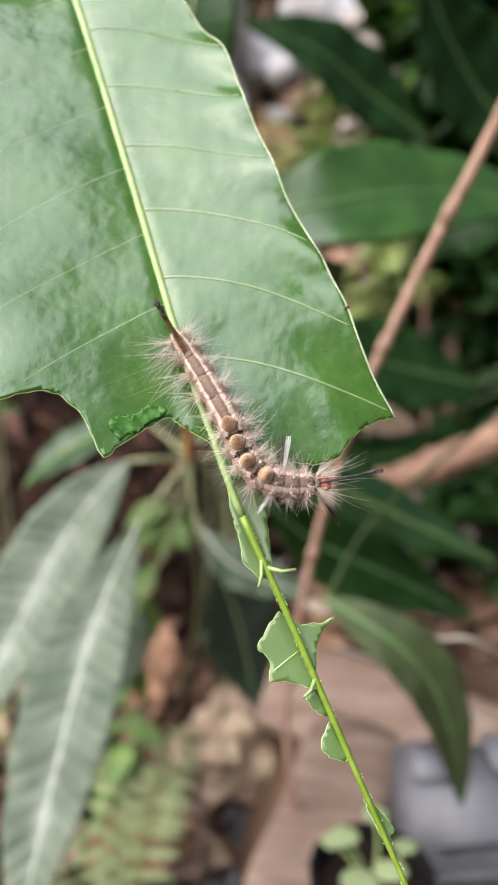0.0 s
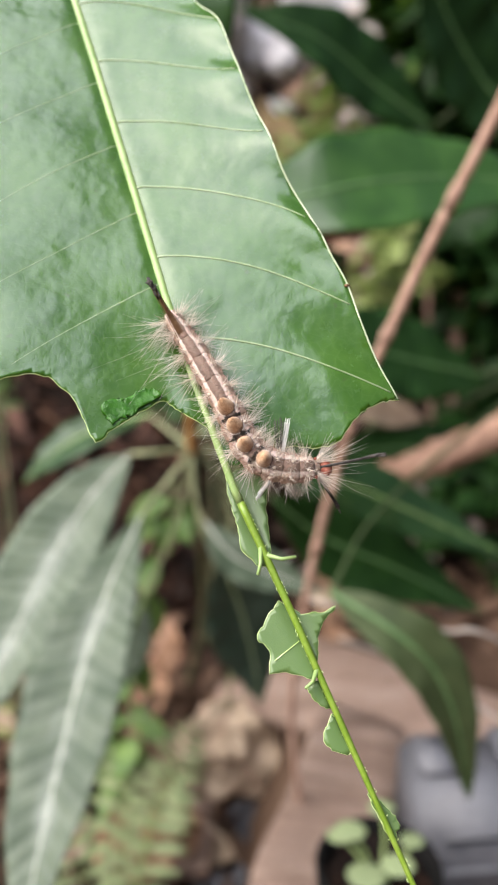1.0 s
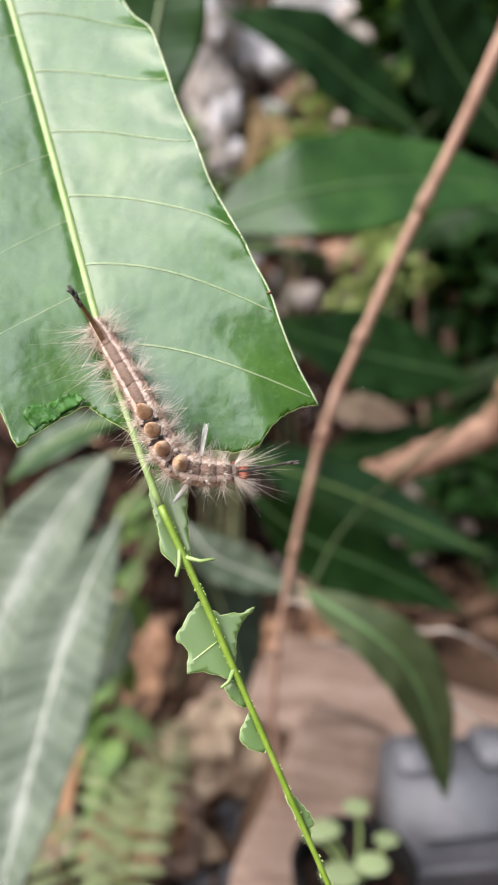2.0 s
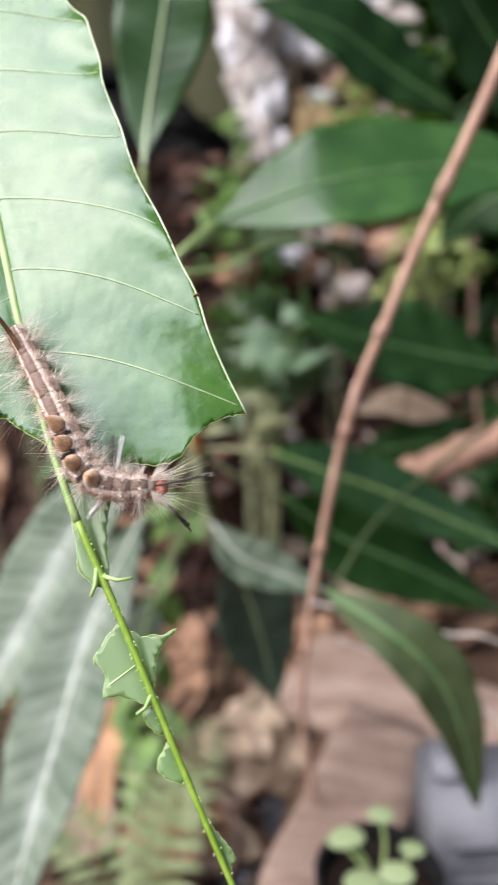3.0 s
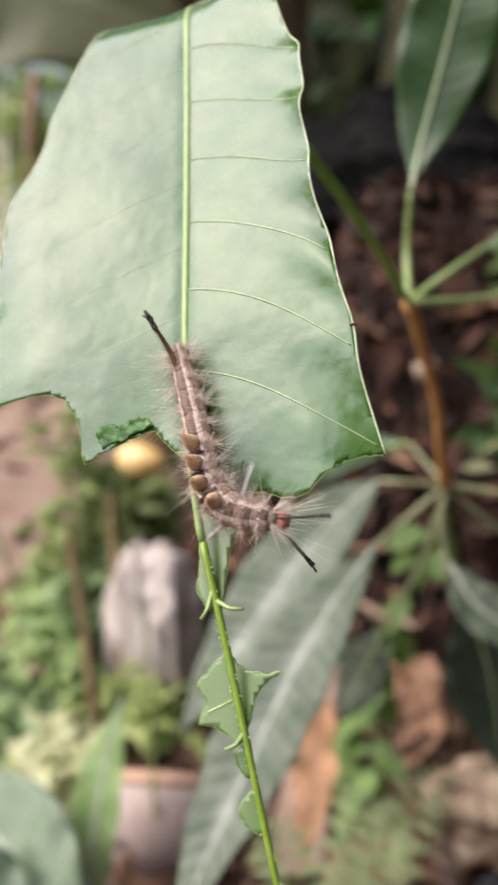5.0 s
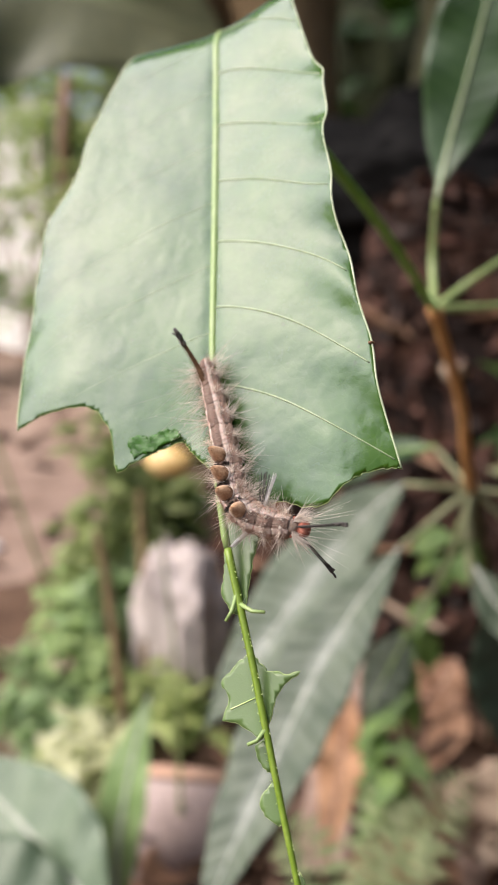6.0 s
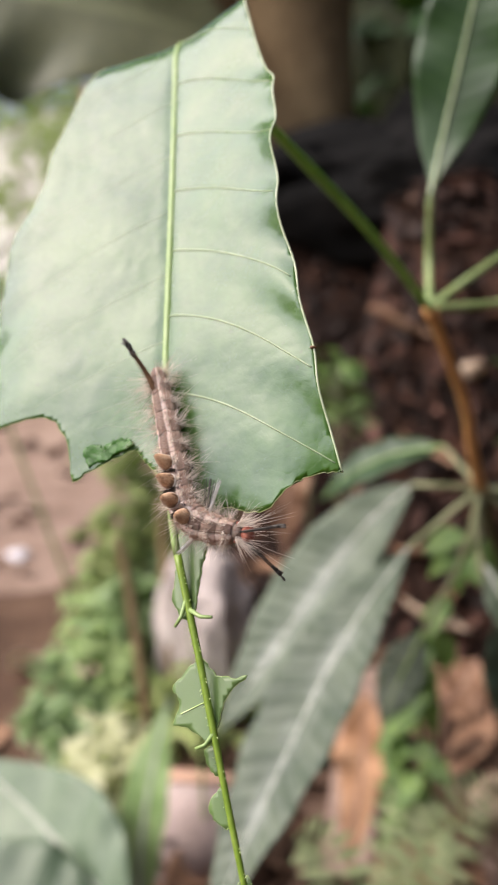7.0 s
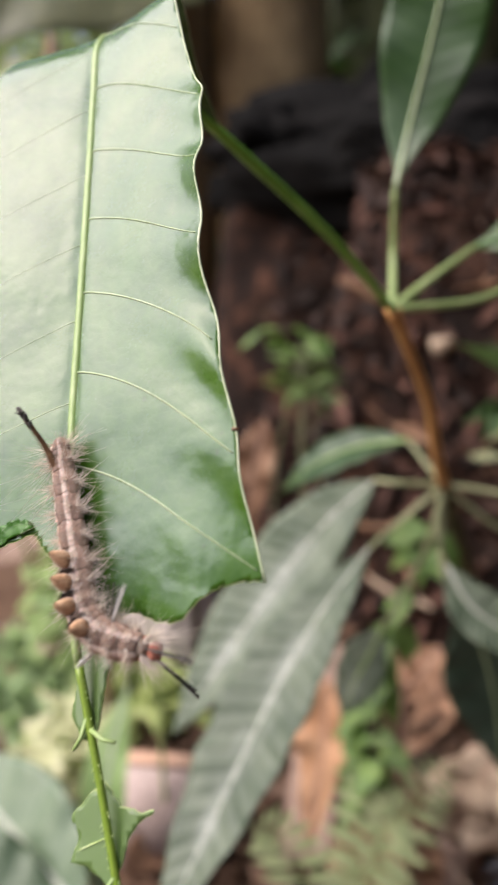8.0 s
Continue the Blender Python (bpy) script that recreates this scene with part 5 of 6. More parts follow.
def surroundings():
    # dry twig with a kink, leaning across the right of the sapling
    pts = [(0.162, 0.345, 0.630), (0.154, 0.357, 0.600), (0.138, 0.369, 0.550), (0.118, 0.378, 0.500), (0.101, 0.384, 0.455), (0.089, 0.389, 0.420), (0.081, 0.397, 0.380), (0.075, 0.408, 0.340), (0.069, 0.415, 0.290), (0.066, 0.420, 0.240), (0.070, 0.426, 0.190), (0.080, 0.440, 0.125)]
    o = Vector(pts[-1])
    twig = thing("dry_twig", o, "bare pinkish-brown twig with knots, standing in the earth", "twig")
    line = spline(local(pts, o), 60)
    bm = bmesh.new()
    tube(bm, line, lambda x: 0.0027 - 0.0008 * x, 10, True, 0.12)
    part("stem", bm, TWIG, twig)
    for k in (8, 15, 22, 29, 38, 45):
        bm = bmesh.new()
        tube(bm, [line[k - 1].lerp(line[k], 0.3), line[k], line[k].lerp(line[k + 1], 0.7)], lambda x: 0.0025 + 0.0008 * math.sin(math.pi * x) - 0.0005 * k / 45, 10, True, 0.2)
        part("knot", bm, TWIG, twig)
    branch("fallen_branch", [(0.118, 0.562, 0.321), (0.158, 0.560, 0.340), (0.212, 0.558, 0.367), (0.275, 0.562, 0.395), (0.62, 0.86, 0.05)], 0.0110, 0.0125, FALLEN, "thicker dry brown branch slanting to the earth", "branch", (0.12, 0.31))
    branch("trailing_vine", [(0.070, 0.372, 0.330), (0.100, 0.370, 0.325), (0.133, 0.370, 0.317), (0.169, 0.372, 0.306), (0.33, 0.50, 0.14)], 0.0007, 0.0010, GREYTWIG, "thin grey trailing vine over the boards", "vine")
    branch("trailing_vine", [(0.085, 0.372, 0.310), (0.115, 0.370, 0.300), (0.144, 0.372, 0.283), (0.180, 0.375, 0.260), (0.31, 0.52, 0.14)], 0.0006, 0.0008, GREYTWIG, "thin grey trailing vine over the boards", "vine")
    # boards and clutter on the heap of earth
    board(((0.058, 0.585, 0.156), (0.260, 0.462, 0.156)), 0.085, 0.016, (0, -0.35, 0.94), "weathered pinkish-brown plank lying on the earth")
    board(((0.072, 0.362, 0.150), (0.124, 0.520, 0.154)), 0.064, 0.020, (0.10, -0.2, 0.96), "rounded slab of pale bark-stripped wood")
    board(((0.026, 0.588, 0.030), (0.042, 0.711, 0.060)), 0.07, 0.012, (-0.2, -0.4, 0.9), "short broken piece of pale brown board")
    board(((-0.098, 0.509, 0.030), (-0.156, 0.677, 0.100)), 0.05, 0.012, (-0.3, -0.6, 0.7), "narrow offcut of orange-brown board")
    board(((-0.012, 0.504, 0.030), (-0.011, 0.614, 0.030)), 0.05, 0.012, (0, -0.3, 0.94), "narrow offcut of brown board")


def pot(at, radius, height, material, label):
    """A round pot with a rolled rim, filled with earth."""
    p = thing("plant_pot", at, label, "plant pot")
    bm = bmesh.new()
    rings = []
    for z, s in ((0, 0.74), (0.03, 0.78), (0.5, 0.88), (0.86, 0.97), (0.87, 1.05), (0.98, 1.08), (1.0, 1.04), (0.98, 0.96), (0.85, 0.93)):
        rings.append([bm.verts.new((math.cos(a) * radius * s, math.sin(a) * radius * s, z * height)) for a in [2 * math.pi * k / 40 for k in range(40)]])
    for r0, r1 in zip(rings, rings[1:]):
        for k in range(40):
            bm.faces.new((r0[k], r0[(k + 1) % 40], r1[(k + 1) % 40], r1[k]))
    bm.faces.new(list(reversed(rings[0])))
    part("wall", bm, material, p)
    bm = bmesh.new()
    bmesh.ops.create_grid(bm, x_segments=14, y_segments=14, size=radius * 0.92)
    for v in bm.verts:
        r = v.co.xy.length
        if r > radius * 0.93:
            v.co.xy *= radius * 0.93 / r
        v.co.z = 0.86 * height + 0.006 * noise.noise(v.co * 60)
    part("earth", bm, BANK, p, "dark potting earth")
    return p


def weed(at, base_z, label, seed):
    """A small weed with pale round leaves."""
    w = Vector(at) + Vector((0, 0, base_z))
    plant = thing("round_leaved_weed", w, label, "weed")
    rnd = random.Random(seed)
    for px, py, pz, r in ((-0.022, 0.0, 0.05, 0.014), (0.012, 0.012, 0.062, 0.012), (-0.006, -0.02, 0.026, 0.017), (0.028, -0.012, 0.03, 0.015), (0.045, 0.004, 0.04, 0.011), (-0.03, 0.02, 0.03, 0.012)):
        top = Vector((px * 0.42, py * 0.5, pz * 0.62))
        r *= 0.52
        bm = bmesh.new()
        tube(bm, spline([Vector((0.005, 0, 0)), top * 0.6 + Vector((0.004, 0, 0)), top], 8), 0.0009, 5)
        st = part("stalk", bm, PETIOLE, plant)
        bm = bmesh.new()
        bmesh.ops.create_uvsphere(bm, u_segments=16, v_segments=8, radius=r)
        for v in bm.verts:
            v.co = Vector((v.co.x, v.co.y * 0.85, v.co.z * 0.12 + 6 * (v.co.x ** 2 + v.co.y ** 2))) + top
        part("leaf", bm, WEEDLEAF, st)
    return plant


def rag(at, label):
    """A crumpled scrap of checked cloth."""
    bm = bmesh.new()
    bmesh.ops.create_grid(bm, x_segments=26, y_segments=26, size=0.045)
    for v in bm.verts:
        v.co.z = 0.014 + 0.02 * noise.noise(v.co * 40) + 0.012 * noise.noise(v.co * 90)
    ob = single("rag", bm, BLUEGREY, label, "rag", at=at)
    return thicken(ob, 0.001)


def grey_box():
    crate = thing("plastic_crate", (0.178, 0.408, 0.142), "blue-grey plastic crate with a notched wall beside the boards", "crate")
    crate.rotation_euler = (0, 0, radians(8))
    for name, x, y, z, sx, sy, sz in (("body", 0.0, 0.0, 0.0, 0.088, 0.062, 0.066), ("corner_post", -0.028, 0.012, 0.066, 0.026, 0.03, 0.008), ("corner_post", 0.024, 0.012, 0.066, 0.034, 0.03, 0.010), ("rib", 0.0, -0.032, 0.05, 0.08, 0.004, 0.004), ("rib", 0.0, -0.032, 0.03, 0.08, 0.004, 0.004)):
        bm = bmesh.new()
        bmesh.ops.create_cube(bm, size=1)
        for v in bm.verts:
            v.co = Vector((v.co.x * sx + x, v.co.y * sy + y, (v.co.z + 0.5) * sz + z))
        bmesh.ops.bevel(bm, geom=bm.edges[:], offset=0.002, segments=2, affect="EDGES")
        part(name, bm, BLUEGREY, crate)
    pot((0.104, 0.330, 0.140), 0.027, 0.080, PLASTIC_SHADE, "small black plastic pot with a weed")
    weed((0.099, 0.328, 0.140), 0.068, "small weed with pale green round leaves in a black pot", 3)
    rag((0.042, 0.547, 0.000), "crumpled scrap of grey-blue checked cloth")


def bank_z(x, y):
    """Height of the earth bank that rises behind the sapling."""
    front = 0.74 + 0.24 * smooth((-x - 0.26) / 0.12) + 0.28 * smooth((x + 0.06) / 0.16) + 0.05 * noise.noise((x * 5, 1.5, 0))
    edge = smooth((x + 0.52 + (y - 0.86) * 0.5) / 0.10) * (1 - smooth((x - 1.1) / 0.3))
    z = (0.56 - 0.12 * smooth((x + 0.1) / 0.3)) * smooth((y - front) / 0.34) * edge
    z += 0.75 * smooth((y - 1.05) / 0.5) * smooth((x + 0.02) / 0.1) * (1 - smooth((x - 1.1) / 0.3))
    p = Vector((x, y, z))
    return z + (0.03 * noise.noise(p * 13) + 0.018 * noise.noise(p * 38)) * smooth(z / 0.06) - 0.012 * (1 - smooth(z / 0.03))


def root_bank():
    """A bank of rotting roots and earth."""
    bm = bmesh.new()
    xs, ys = [-1.0 + 0.016 * i for i in range(150)], [0.66 + 0.014 * i for i in range(80)]
    grid = [[bm.verts.new((x, y, bank_z(x, y))) for x in xs] for y in ys]
    for r0, r1 in zip(grid, grid[1:]):
        for k in range(len(xs) - 1):
            bm.faces.new((r0[k], r0[k + 1], r1[k + 1], r1[k]))
    single("root_bank", bm, BANK, "red-brown bank of rotting roots and earth, shade put into its colour", "earth bank", kind="structure")
    # loose roots that stick out of it
    rnd = random.Random(77)
    for k in range(34):
        x, y = rnd.uniform(-0.42, 0.1), rnd.uniform(0.80, 1.12)
        pts = []
        d = Vector((rnd.uniform(-1, 1), rnd.uniform(-0.6, 0.2), 0)).normalized() * rnd.uniform(0.008, 0.025)
        for i in range(5):
            q = Vector((x, y, 0)) + d * i + Vector((rnd.uniform(-0.01, 0.01), rnd.uniform(-0.01, 0.01), 0))
            pts.append(Vector((q.x, q.y, bank_z(q.x, q.y) + rnd.uniform(-0.004, 0.010))))
        branch("root", pts, rnd.uniform(0.001, 0.003), 0.001, DARKDEAD, "thin brown root on the bank", "root")


def lance_plant(name, base, leaves, material, label, category="plant"):
    """A ground plant: lance leaves that rise from one foot. leaves: points, width, facing."""
    plant = thing(name, (base[0], base[1], 0), label, category)
    for pts, width, facing, *own in leaves:
        leaf_on(plant, None, pts, width, facing, own[0] if own else material, PALERIB, PETIOLE, [plant.location + Vector((0, 0, 0.0))], rib=0.0026, stalk=0.002, fold=0.15)
    return plant


def second_sapling():
    foot = (0.486, 0.988, 0.000)
    plant = thing("mango_sapling", foot, "mango sapling with broad leaves, shade put into their dark colour", "sapling")
    hub = Vector((0.266, 0.597, 0.417))
    bm = bmesh.new()
    tube(bm, spline([Vector((0, 0, 0)), (hub - plant.location) * 0.5 + Vector((0.02, 0, 0)), hub - plant.location, hub - plant.location + Vector((0.02, 0.02, 0.28))], 30), lambda x: 0.005 - 0.002 * x, 8, True, 0.1)
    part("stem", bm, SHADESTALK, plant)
    top = hub + Vector((0.02, 0.02, 0.25))
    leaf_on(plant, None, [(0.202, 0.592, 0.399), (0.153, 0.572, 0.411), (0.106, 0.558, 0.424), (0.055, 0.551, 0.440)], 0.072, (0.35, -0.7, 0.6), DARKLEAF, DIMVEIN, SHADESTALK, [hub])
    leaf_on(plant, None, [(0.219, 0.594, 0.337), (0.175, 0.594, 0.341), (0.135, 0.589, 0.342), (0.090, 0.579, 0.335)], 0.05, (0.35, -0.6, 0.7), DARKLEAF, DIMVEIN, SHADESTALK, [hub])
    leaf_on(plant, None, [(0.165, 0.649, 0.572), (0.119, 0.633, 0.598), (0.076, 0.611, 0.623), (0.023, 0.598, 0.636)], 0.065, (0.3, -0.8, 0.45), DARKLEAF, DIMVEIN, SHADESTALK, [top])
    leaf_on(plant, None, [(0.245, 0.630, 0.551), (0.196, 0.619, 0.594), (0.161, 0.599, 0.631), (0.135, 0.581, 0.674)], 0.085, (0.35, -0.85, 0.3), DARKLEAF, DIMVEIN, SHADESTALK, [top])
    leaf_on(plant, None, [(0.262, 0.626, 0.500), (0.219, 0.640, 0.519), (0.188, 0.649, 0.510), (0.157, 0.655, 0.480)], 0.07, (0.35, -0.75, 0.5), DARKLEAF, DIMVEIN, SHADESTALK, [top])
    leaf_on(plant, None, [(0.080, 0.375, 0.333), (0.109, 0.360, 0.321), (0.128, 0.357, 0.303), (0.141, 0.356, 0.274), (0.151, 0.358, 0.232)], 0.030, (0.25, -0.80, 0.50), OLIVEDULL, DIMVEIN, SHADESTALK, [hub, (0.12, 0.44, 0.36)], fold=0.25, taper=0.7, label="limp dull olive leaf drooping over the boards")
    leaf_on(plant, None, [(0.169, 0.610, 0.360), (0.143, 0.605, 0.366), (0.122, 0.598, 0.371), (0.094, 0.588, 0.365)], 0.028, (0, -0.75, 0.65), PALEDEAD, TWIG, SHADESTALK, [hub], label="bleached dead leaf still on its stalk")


def creeper():
    """A thin vine with small lime leaves climbing towards the lower whorl."""
    rnd = random.Random(14)
    foot = Vector((-0.074, 0.617, 0.000))
    vine = thing("creeper", foot, "thin creeper with small lime-green leaves climbing beside the stem", "creeper")
    for run in ([(-0.042, 0.512, 0.133), (-0.042, 0.503, 0.189), (-0.031, 0.493, 0.244), (-0.021, 0.489, 0.296), (-0.006, 0.483, 0.349)],
                [(-0.056, 0.513, 0.108), (-0.059, 0.517, 0.146), (-0.051, 0.510, 0.203), (-0.026, 0.510, 0.250)]):
        line = spline([Vector((0, 0, 0))] + local(run, foot), 40)
        bm = bmesh.new()
        tube(bm, line, 0.0010, 5)
        st = part("stem", bm, PETIOLE, vine)
        for i in range(6, 40, 2):
            for k in range(2):
                d = Vector((rnd.uniform(-1, 1), rnd.uniform(-1, 0.3), rnd.uniform(-0.9, 0.3))).normalized()
                ln = rnd.uniform(0.012, 0.032)
                p = line[i]
                part("leaf", lamina([p, p + d * ln * 0.5 + Vector((0, 0, 0.002)), p + d * ln + Vector((0, 0, -0.003))], ln * 0.55, (rnd.uniform(-0.4, 0.4), -0.6, 0.7), n=6, m=2), CREEP, st)


def far_things():
    # wild growth behind, the darkest leaves coloured as if in shade
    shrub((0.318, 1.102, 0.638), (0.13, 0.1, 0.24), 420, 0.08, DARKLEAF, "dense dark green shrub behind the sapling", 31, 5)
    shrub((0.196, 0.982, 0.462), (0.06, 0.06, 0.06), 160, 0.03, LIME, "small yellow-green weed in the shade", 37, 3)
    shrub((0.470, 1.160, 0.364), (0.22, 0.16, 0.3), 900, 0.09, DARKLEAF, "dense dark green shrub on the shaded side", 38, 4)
    shrub((-0.004, 0.829, 0.390), (0.05, 0.05, 0.09), 110, 0.04, MANGO, "small dark green weed on the bank", 41, 3)
    shrub((-0.254, 0.820, 0.353), (0.03, 0.04, 0.05), 40, 0.03, CREEP, "small green weed on the bank", 42, 2)
    shrub((0.036, 0.62, 0.400), (0.03, 0.04, 0.035), 46, 0.05, MIDLEAF, "leafy grey-green weed between the sapling and the slope", 51, 3)
    shrub((0.022, 0.60, 0.362), (0.025, 0.03, 0.02), 16, 0.04, OLIVELEAF, "small yellow-green weed under the sapling", 52, 2)
    shrub((-0.172, 0.62, 0.395), (0.03, 0.02, 0.05), 16, 0.024, CREEP, "sparse bright green weed before the bank", 53, 2)
    shrub((-0.035, 0.98, 0.545), (0.04, 0.03, 0.09), 90, 0.035, CREEP, "leafy green weed before the lichened stump", 54, 3)
    shrub((-0.335, 0.49, 0.045), (0.055, 0.04, 0.035), 170, 0.030, PALELIME, "yellow-green weeds, sunlight put into their pale colour", 55, 3)
    shrub((-0.427, 0.62, 0.070), (0.06, 0.05, 0.05), 230, 0.030, FERN, "leafy green weeds round the upright stone", 56, 4)
    shrub((-0.446, 0.55, 0.035), (0.07, 0.05, 0.035), 240, 0.030, SUNLEAF, "low pale green weeds beside the path", 57, 4)
    shrub((-0.444, 0.68, 0.110), (0.05, 0.05, 0.05), 140, 0.034, SUNLEAF, "tall pale green weed beside the path", 58, 3)
    shrub((-1.232, 1.75, 0.92), (0.10, 0.10, 0.09), 150, 0.07, OLIVELEAF, "dusty olive-green bush across the path", 59, 3)
    # beside the path
    shrub((-0.500, 0.700, 0.002), (0.13, 0.14, 0.10), 900, 0.036, FERN, "low leafy ground plants beside the path", 33, 5)
    shrub((-0.383, 0.660, 0.000), (0.14, 0.12, 0.08), 600, 0.042, LIME, "low yellow-green weeds beside the path", 34, 3)
    shrub((-0.470, 0.747, 0.205), (0.07, 0.09, 0.10), 280, 0.045, LIME, "leafy yellow-green weed with thin stems", 39, 4)
    shrub((-0.443, 0.779, 0.117), (0.06, 0.08, 0.12), 240, 0.04, SUNLEAF, "tall pale leafy weed with thin stems", 40, 3)
    shrub((-2.237, 2.231, 0.755), (0.8, 0.4, 0.26), 420, 0.075, LIME, "sunlit yellow-green bush across the path", 35, 5)
    shrub((-2.550, 2.581, 1.061), (0.9, 0.4, 0.24), 420, 0.085, LIME, "sunlit leaves before the white wall", 47, 5)
    shrub((-2.268, 1.894, 0.363), (0.7, 0.5, 0.16), 600, 0.08, FERN, "sunlit green bush across the path", 36, 5)
    branch("sapling_trunk", [(-1.914, 2.208, 1.077), (-1.964, 2.217, 0.799), (-2.476, 2.688, 0.000)], 0.018, 0.026, TWIG, "thin straight brown trunk across the path", "trunk")
    for pts in ([(-0.407, 0.609, 0.219), (-0.380, 0.593, 0.150), (-0.349, 0.569, 0.044)], [(-0.418, 0.693, 0.237), (-0.401, 0.672, 0.166), (-0.376, 0.643, 0.048)]):
        foot = Vector(pts[-1])
        branch("brown_cane", pts + [(foot.x, foot.y, -0.01)], 0.0045, 0.006, BARK, "upright dry brown cane standing in weeds", "cane")
    # fruit on its own stalk
    f = Vector((-0.189, 0.445, 0.367))
    plant = thing("fruit_stalk", (f.x - 0.02, f.y + 0.03, 0), "yellow fruit on a thin upright stalk", "fruit")
    o = plant.location
    bm = bmesh.new()
    tube(bm, spline([Vector((0, 0, 0)), Vector((-0.01, 0.01, 0.2)), f - o + Vector((-0.018, 0, 0.006))], 24), lambda x: 0.0018 - 0.0009 * x, 6, True, 0.1)
    part("stalk", bm, PETIOLE, plant)
    bm = bmesh.new()
    bmesh.ops.create_uvsphere(bm, u_segments=24, v_segments=16, radius=0.012)
    for v in bm.verts:
        x, y, z = v.co
        v.co = Vector((x * 1.5, y, z * (0.9 - 14 * x))) + (f - o)
    part("fruit", bm, YELLOW, plant, "smooth pale yellow fruit")
    # pale upright stone, brick on end, ground leaves
    s = Vector((-0.355, 0.677, 0.098))
    rock((s.x, s.y, (s.z + 0.085) / 2 - 0.01), (0.050, 0.035, (s.z + 0.085) / 2 + 0.01), STONE, "upright_stone", "pale grey-pink rough block of stone set on end", "stone", 5, 0.2, 0.22, 0.6)
    b = Vector((-0.190, 0.489, 0.084))
    slab = thing("clay_slab", (b.x, b.y + 0.02, 0), "weathered grey-pink clay slab with an orange edge, leaning", "slab")
    slab.matrix_world = pose(b.x - 0.02, b.y - 0.033, 0, -33, 0, 24)
    tall = (b.z - 0.006) / math.cos(radians(33))
    for name, size, z, mat in (("slab_face", (0.088, 0.026, tall - 0.006), 0.0, TERRACOTTA), ("slab_edge", (0.0882, 0.0264, 0.012), tall - 0.0121, ORANGECLAY)):
        bm = bmesh.new()
        bmesh.ops.create_cube(bm, size=1)
        for v in bm.verts:
            v.co = Vector((v.co.x * size[0], v.co.y * size[1], (v.co.z + 0.5) * size[2] + z))
        bmesh.ops.bevel(bm, geom=bm.edges[:], offset=0.004, segments=3, affect="EDGES")
        part(name, bm, mat, slab)
    rock((-0.885, 0.863, 0.008), (0.022, 0.018, 0.012), PALESTONE, "pale_pebble", "small pale pebble on the earth path", "pebble", 31, 0.3, 0.1)
    shrub((-0.350, 0.509, 0.021), (0.04, 0.04, 0.04), 70, 0.03, LIME, "pale yellow-green weed in the sun", 46, 3)
    # a pink blossom in the weeds
    q = Vector((-0.434, 0.576, 0.071))
    flower = thing("pink_flower", (q.x, q.y, 0), "small pink blossom on a thin stalk", "flower")
    bm = bmesh.new()
    tube(bm, spline([Vector((0.01, 0.01, 0)), Vector((0.006, 0.004, q.z * 0.5)), Vector((0, 0, q.z))], 10), 0.0012, 5)
    part("stalk", bm, PETIOLE, flower)
    for k in range(6):
        a = k * math.pi / 3
        d = Vector((math.cos(a), math.sin(a), 0.5)).normalized()
        e = Vector((0, 0, q.z))
        part("petal", lamina([e, e + d * 0.008 + Vector((0, 0, 0.002)), e + d * 0.016], 0.013, (0, 0, 1), n=6, m=2), PINK, flower)
    lance_plant("strap_leaved_plant", (-0.229, 0.414, 0.000), [
        ([(-0.200, 0.384, 0.040), (-0.208, 0.400, 0.095), (-0.213, 0.425, 0.145), (-0.213, 0.447, 0.186)], 0.044, (-0.1, -0.85, 0.5)),
        ([(-0.172, 0.346, 0.093), (-0.219, 0.353, 0.104), (-0.284, 0.368, 0.112), (-0.365, 0.378, 0.125)], 0.090, (-0.45, -0.5, 0.75), BLUELEAF),
        ([(-0.171, 0.336, 0.086), (-0.218, 0.317, 0.094), (-0.268, 0.305, 0.100), (-0.328, 0.289, 0.105)], 0.09, (-0.45, -0.5, 0.75), BLUELEAF),
    ], SUNLEAF, "broad and strap-shaped green leaves rising from the ground")
    lance_plant("pale_leaved_plant", (-0.50, 0.66, 0.0), [
        ([(-0.633, 0.620, 0.479), (-0.530, 0.600, 0.509), (-0.457, 0.580, 0.533), (-0.381, 0.560, 0.554)], 0.036, (-0.3, -0.5, 0.8)),
    ], PALEBLADE, "tall plant with one long pale pinkish leaf")
    # broad leaf overhead and a pale leaf behind the eaten one
    foot = Vector((-1.676, 0.779, 0.000))
    big = thing("broad_leaved_plant", foot, "tall plant with a broad grey-green leaf arching overhead", "plant")
    leaf_on(big, None, [(-1.425, 0.761, 0.994), (-1.228, 0.996, 1.001), (-1.041, 1.159, 0.966), (-0.866, 1.265, 0.922), (-0.730, 1.377, 0.878)], 0.76, (-0.1, -0.8, 0.8), OLIVELEAF, RIB, PETIOLE, [foot, foot + Vector((0, 0, 0.7))], stalk=0.012, taper=0.8)
    # black lumps added in place of deep shade on the bank, pale trunks behind
    c = Vector((-0.389, 1.165, 0.684))
    bag = thing("plastic_bag", (c.x + 0.02, c.y + 0.14, 0.47), "black lumps standing in for the deep shade on the bank", "plastic bag")
    for name, at, size, seed in (("body", (0, 0, 0.11), (0.32, 0.15, 0.11), 12), ("fold", (-0.16, -0.06, 0.15), (0.11, 0.08, 0.055), 15), ("fold", (0.13, -0.11, 0.13), (0.15, 0.08, 0.06), 17), ("knot", (0.05, -0.02, 0.225), (0.07, 0.05, 0.045), 19)):
        lump = rock(at, size, PLASTIC_SHADE, name, "", "", seed, 0.5, 0.3)
        lump.parent = bag
    rnd = random.Random(91)
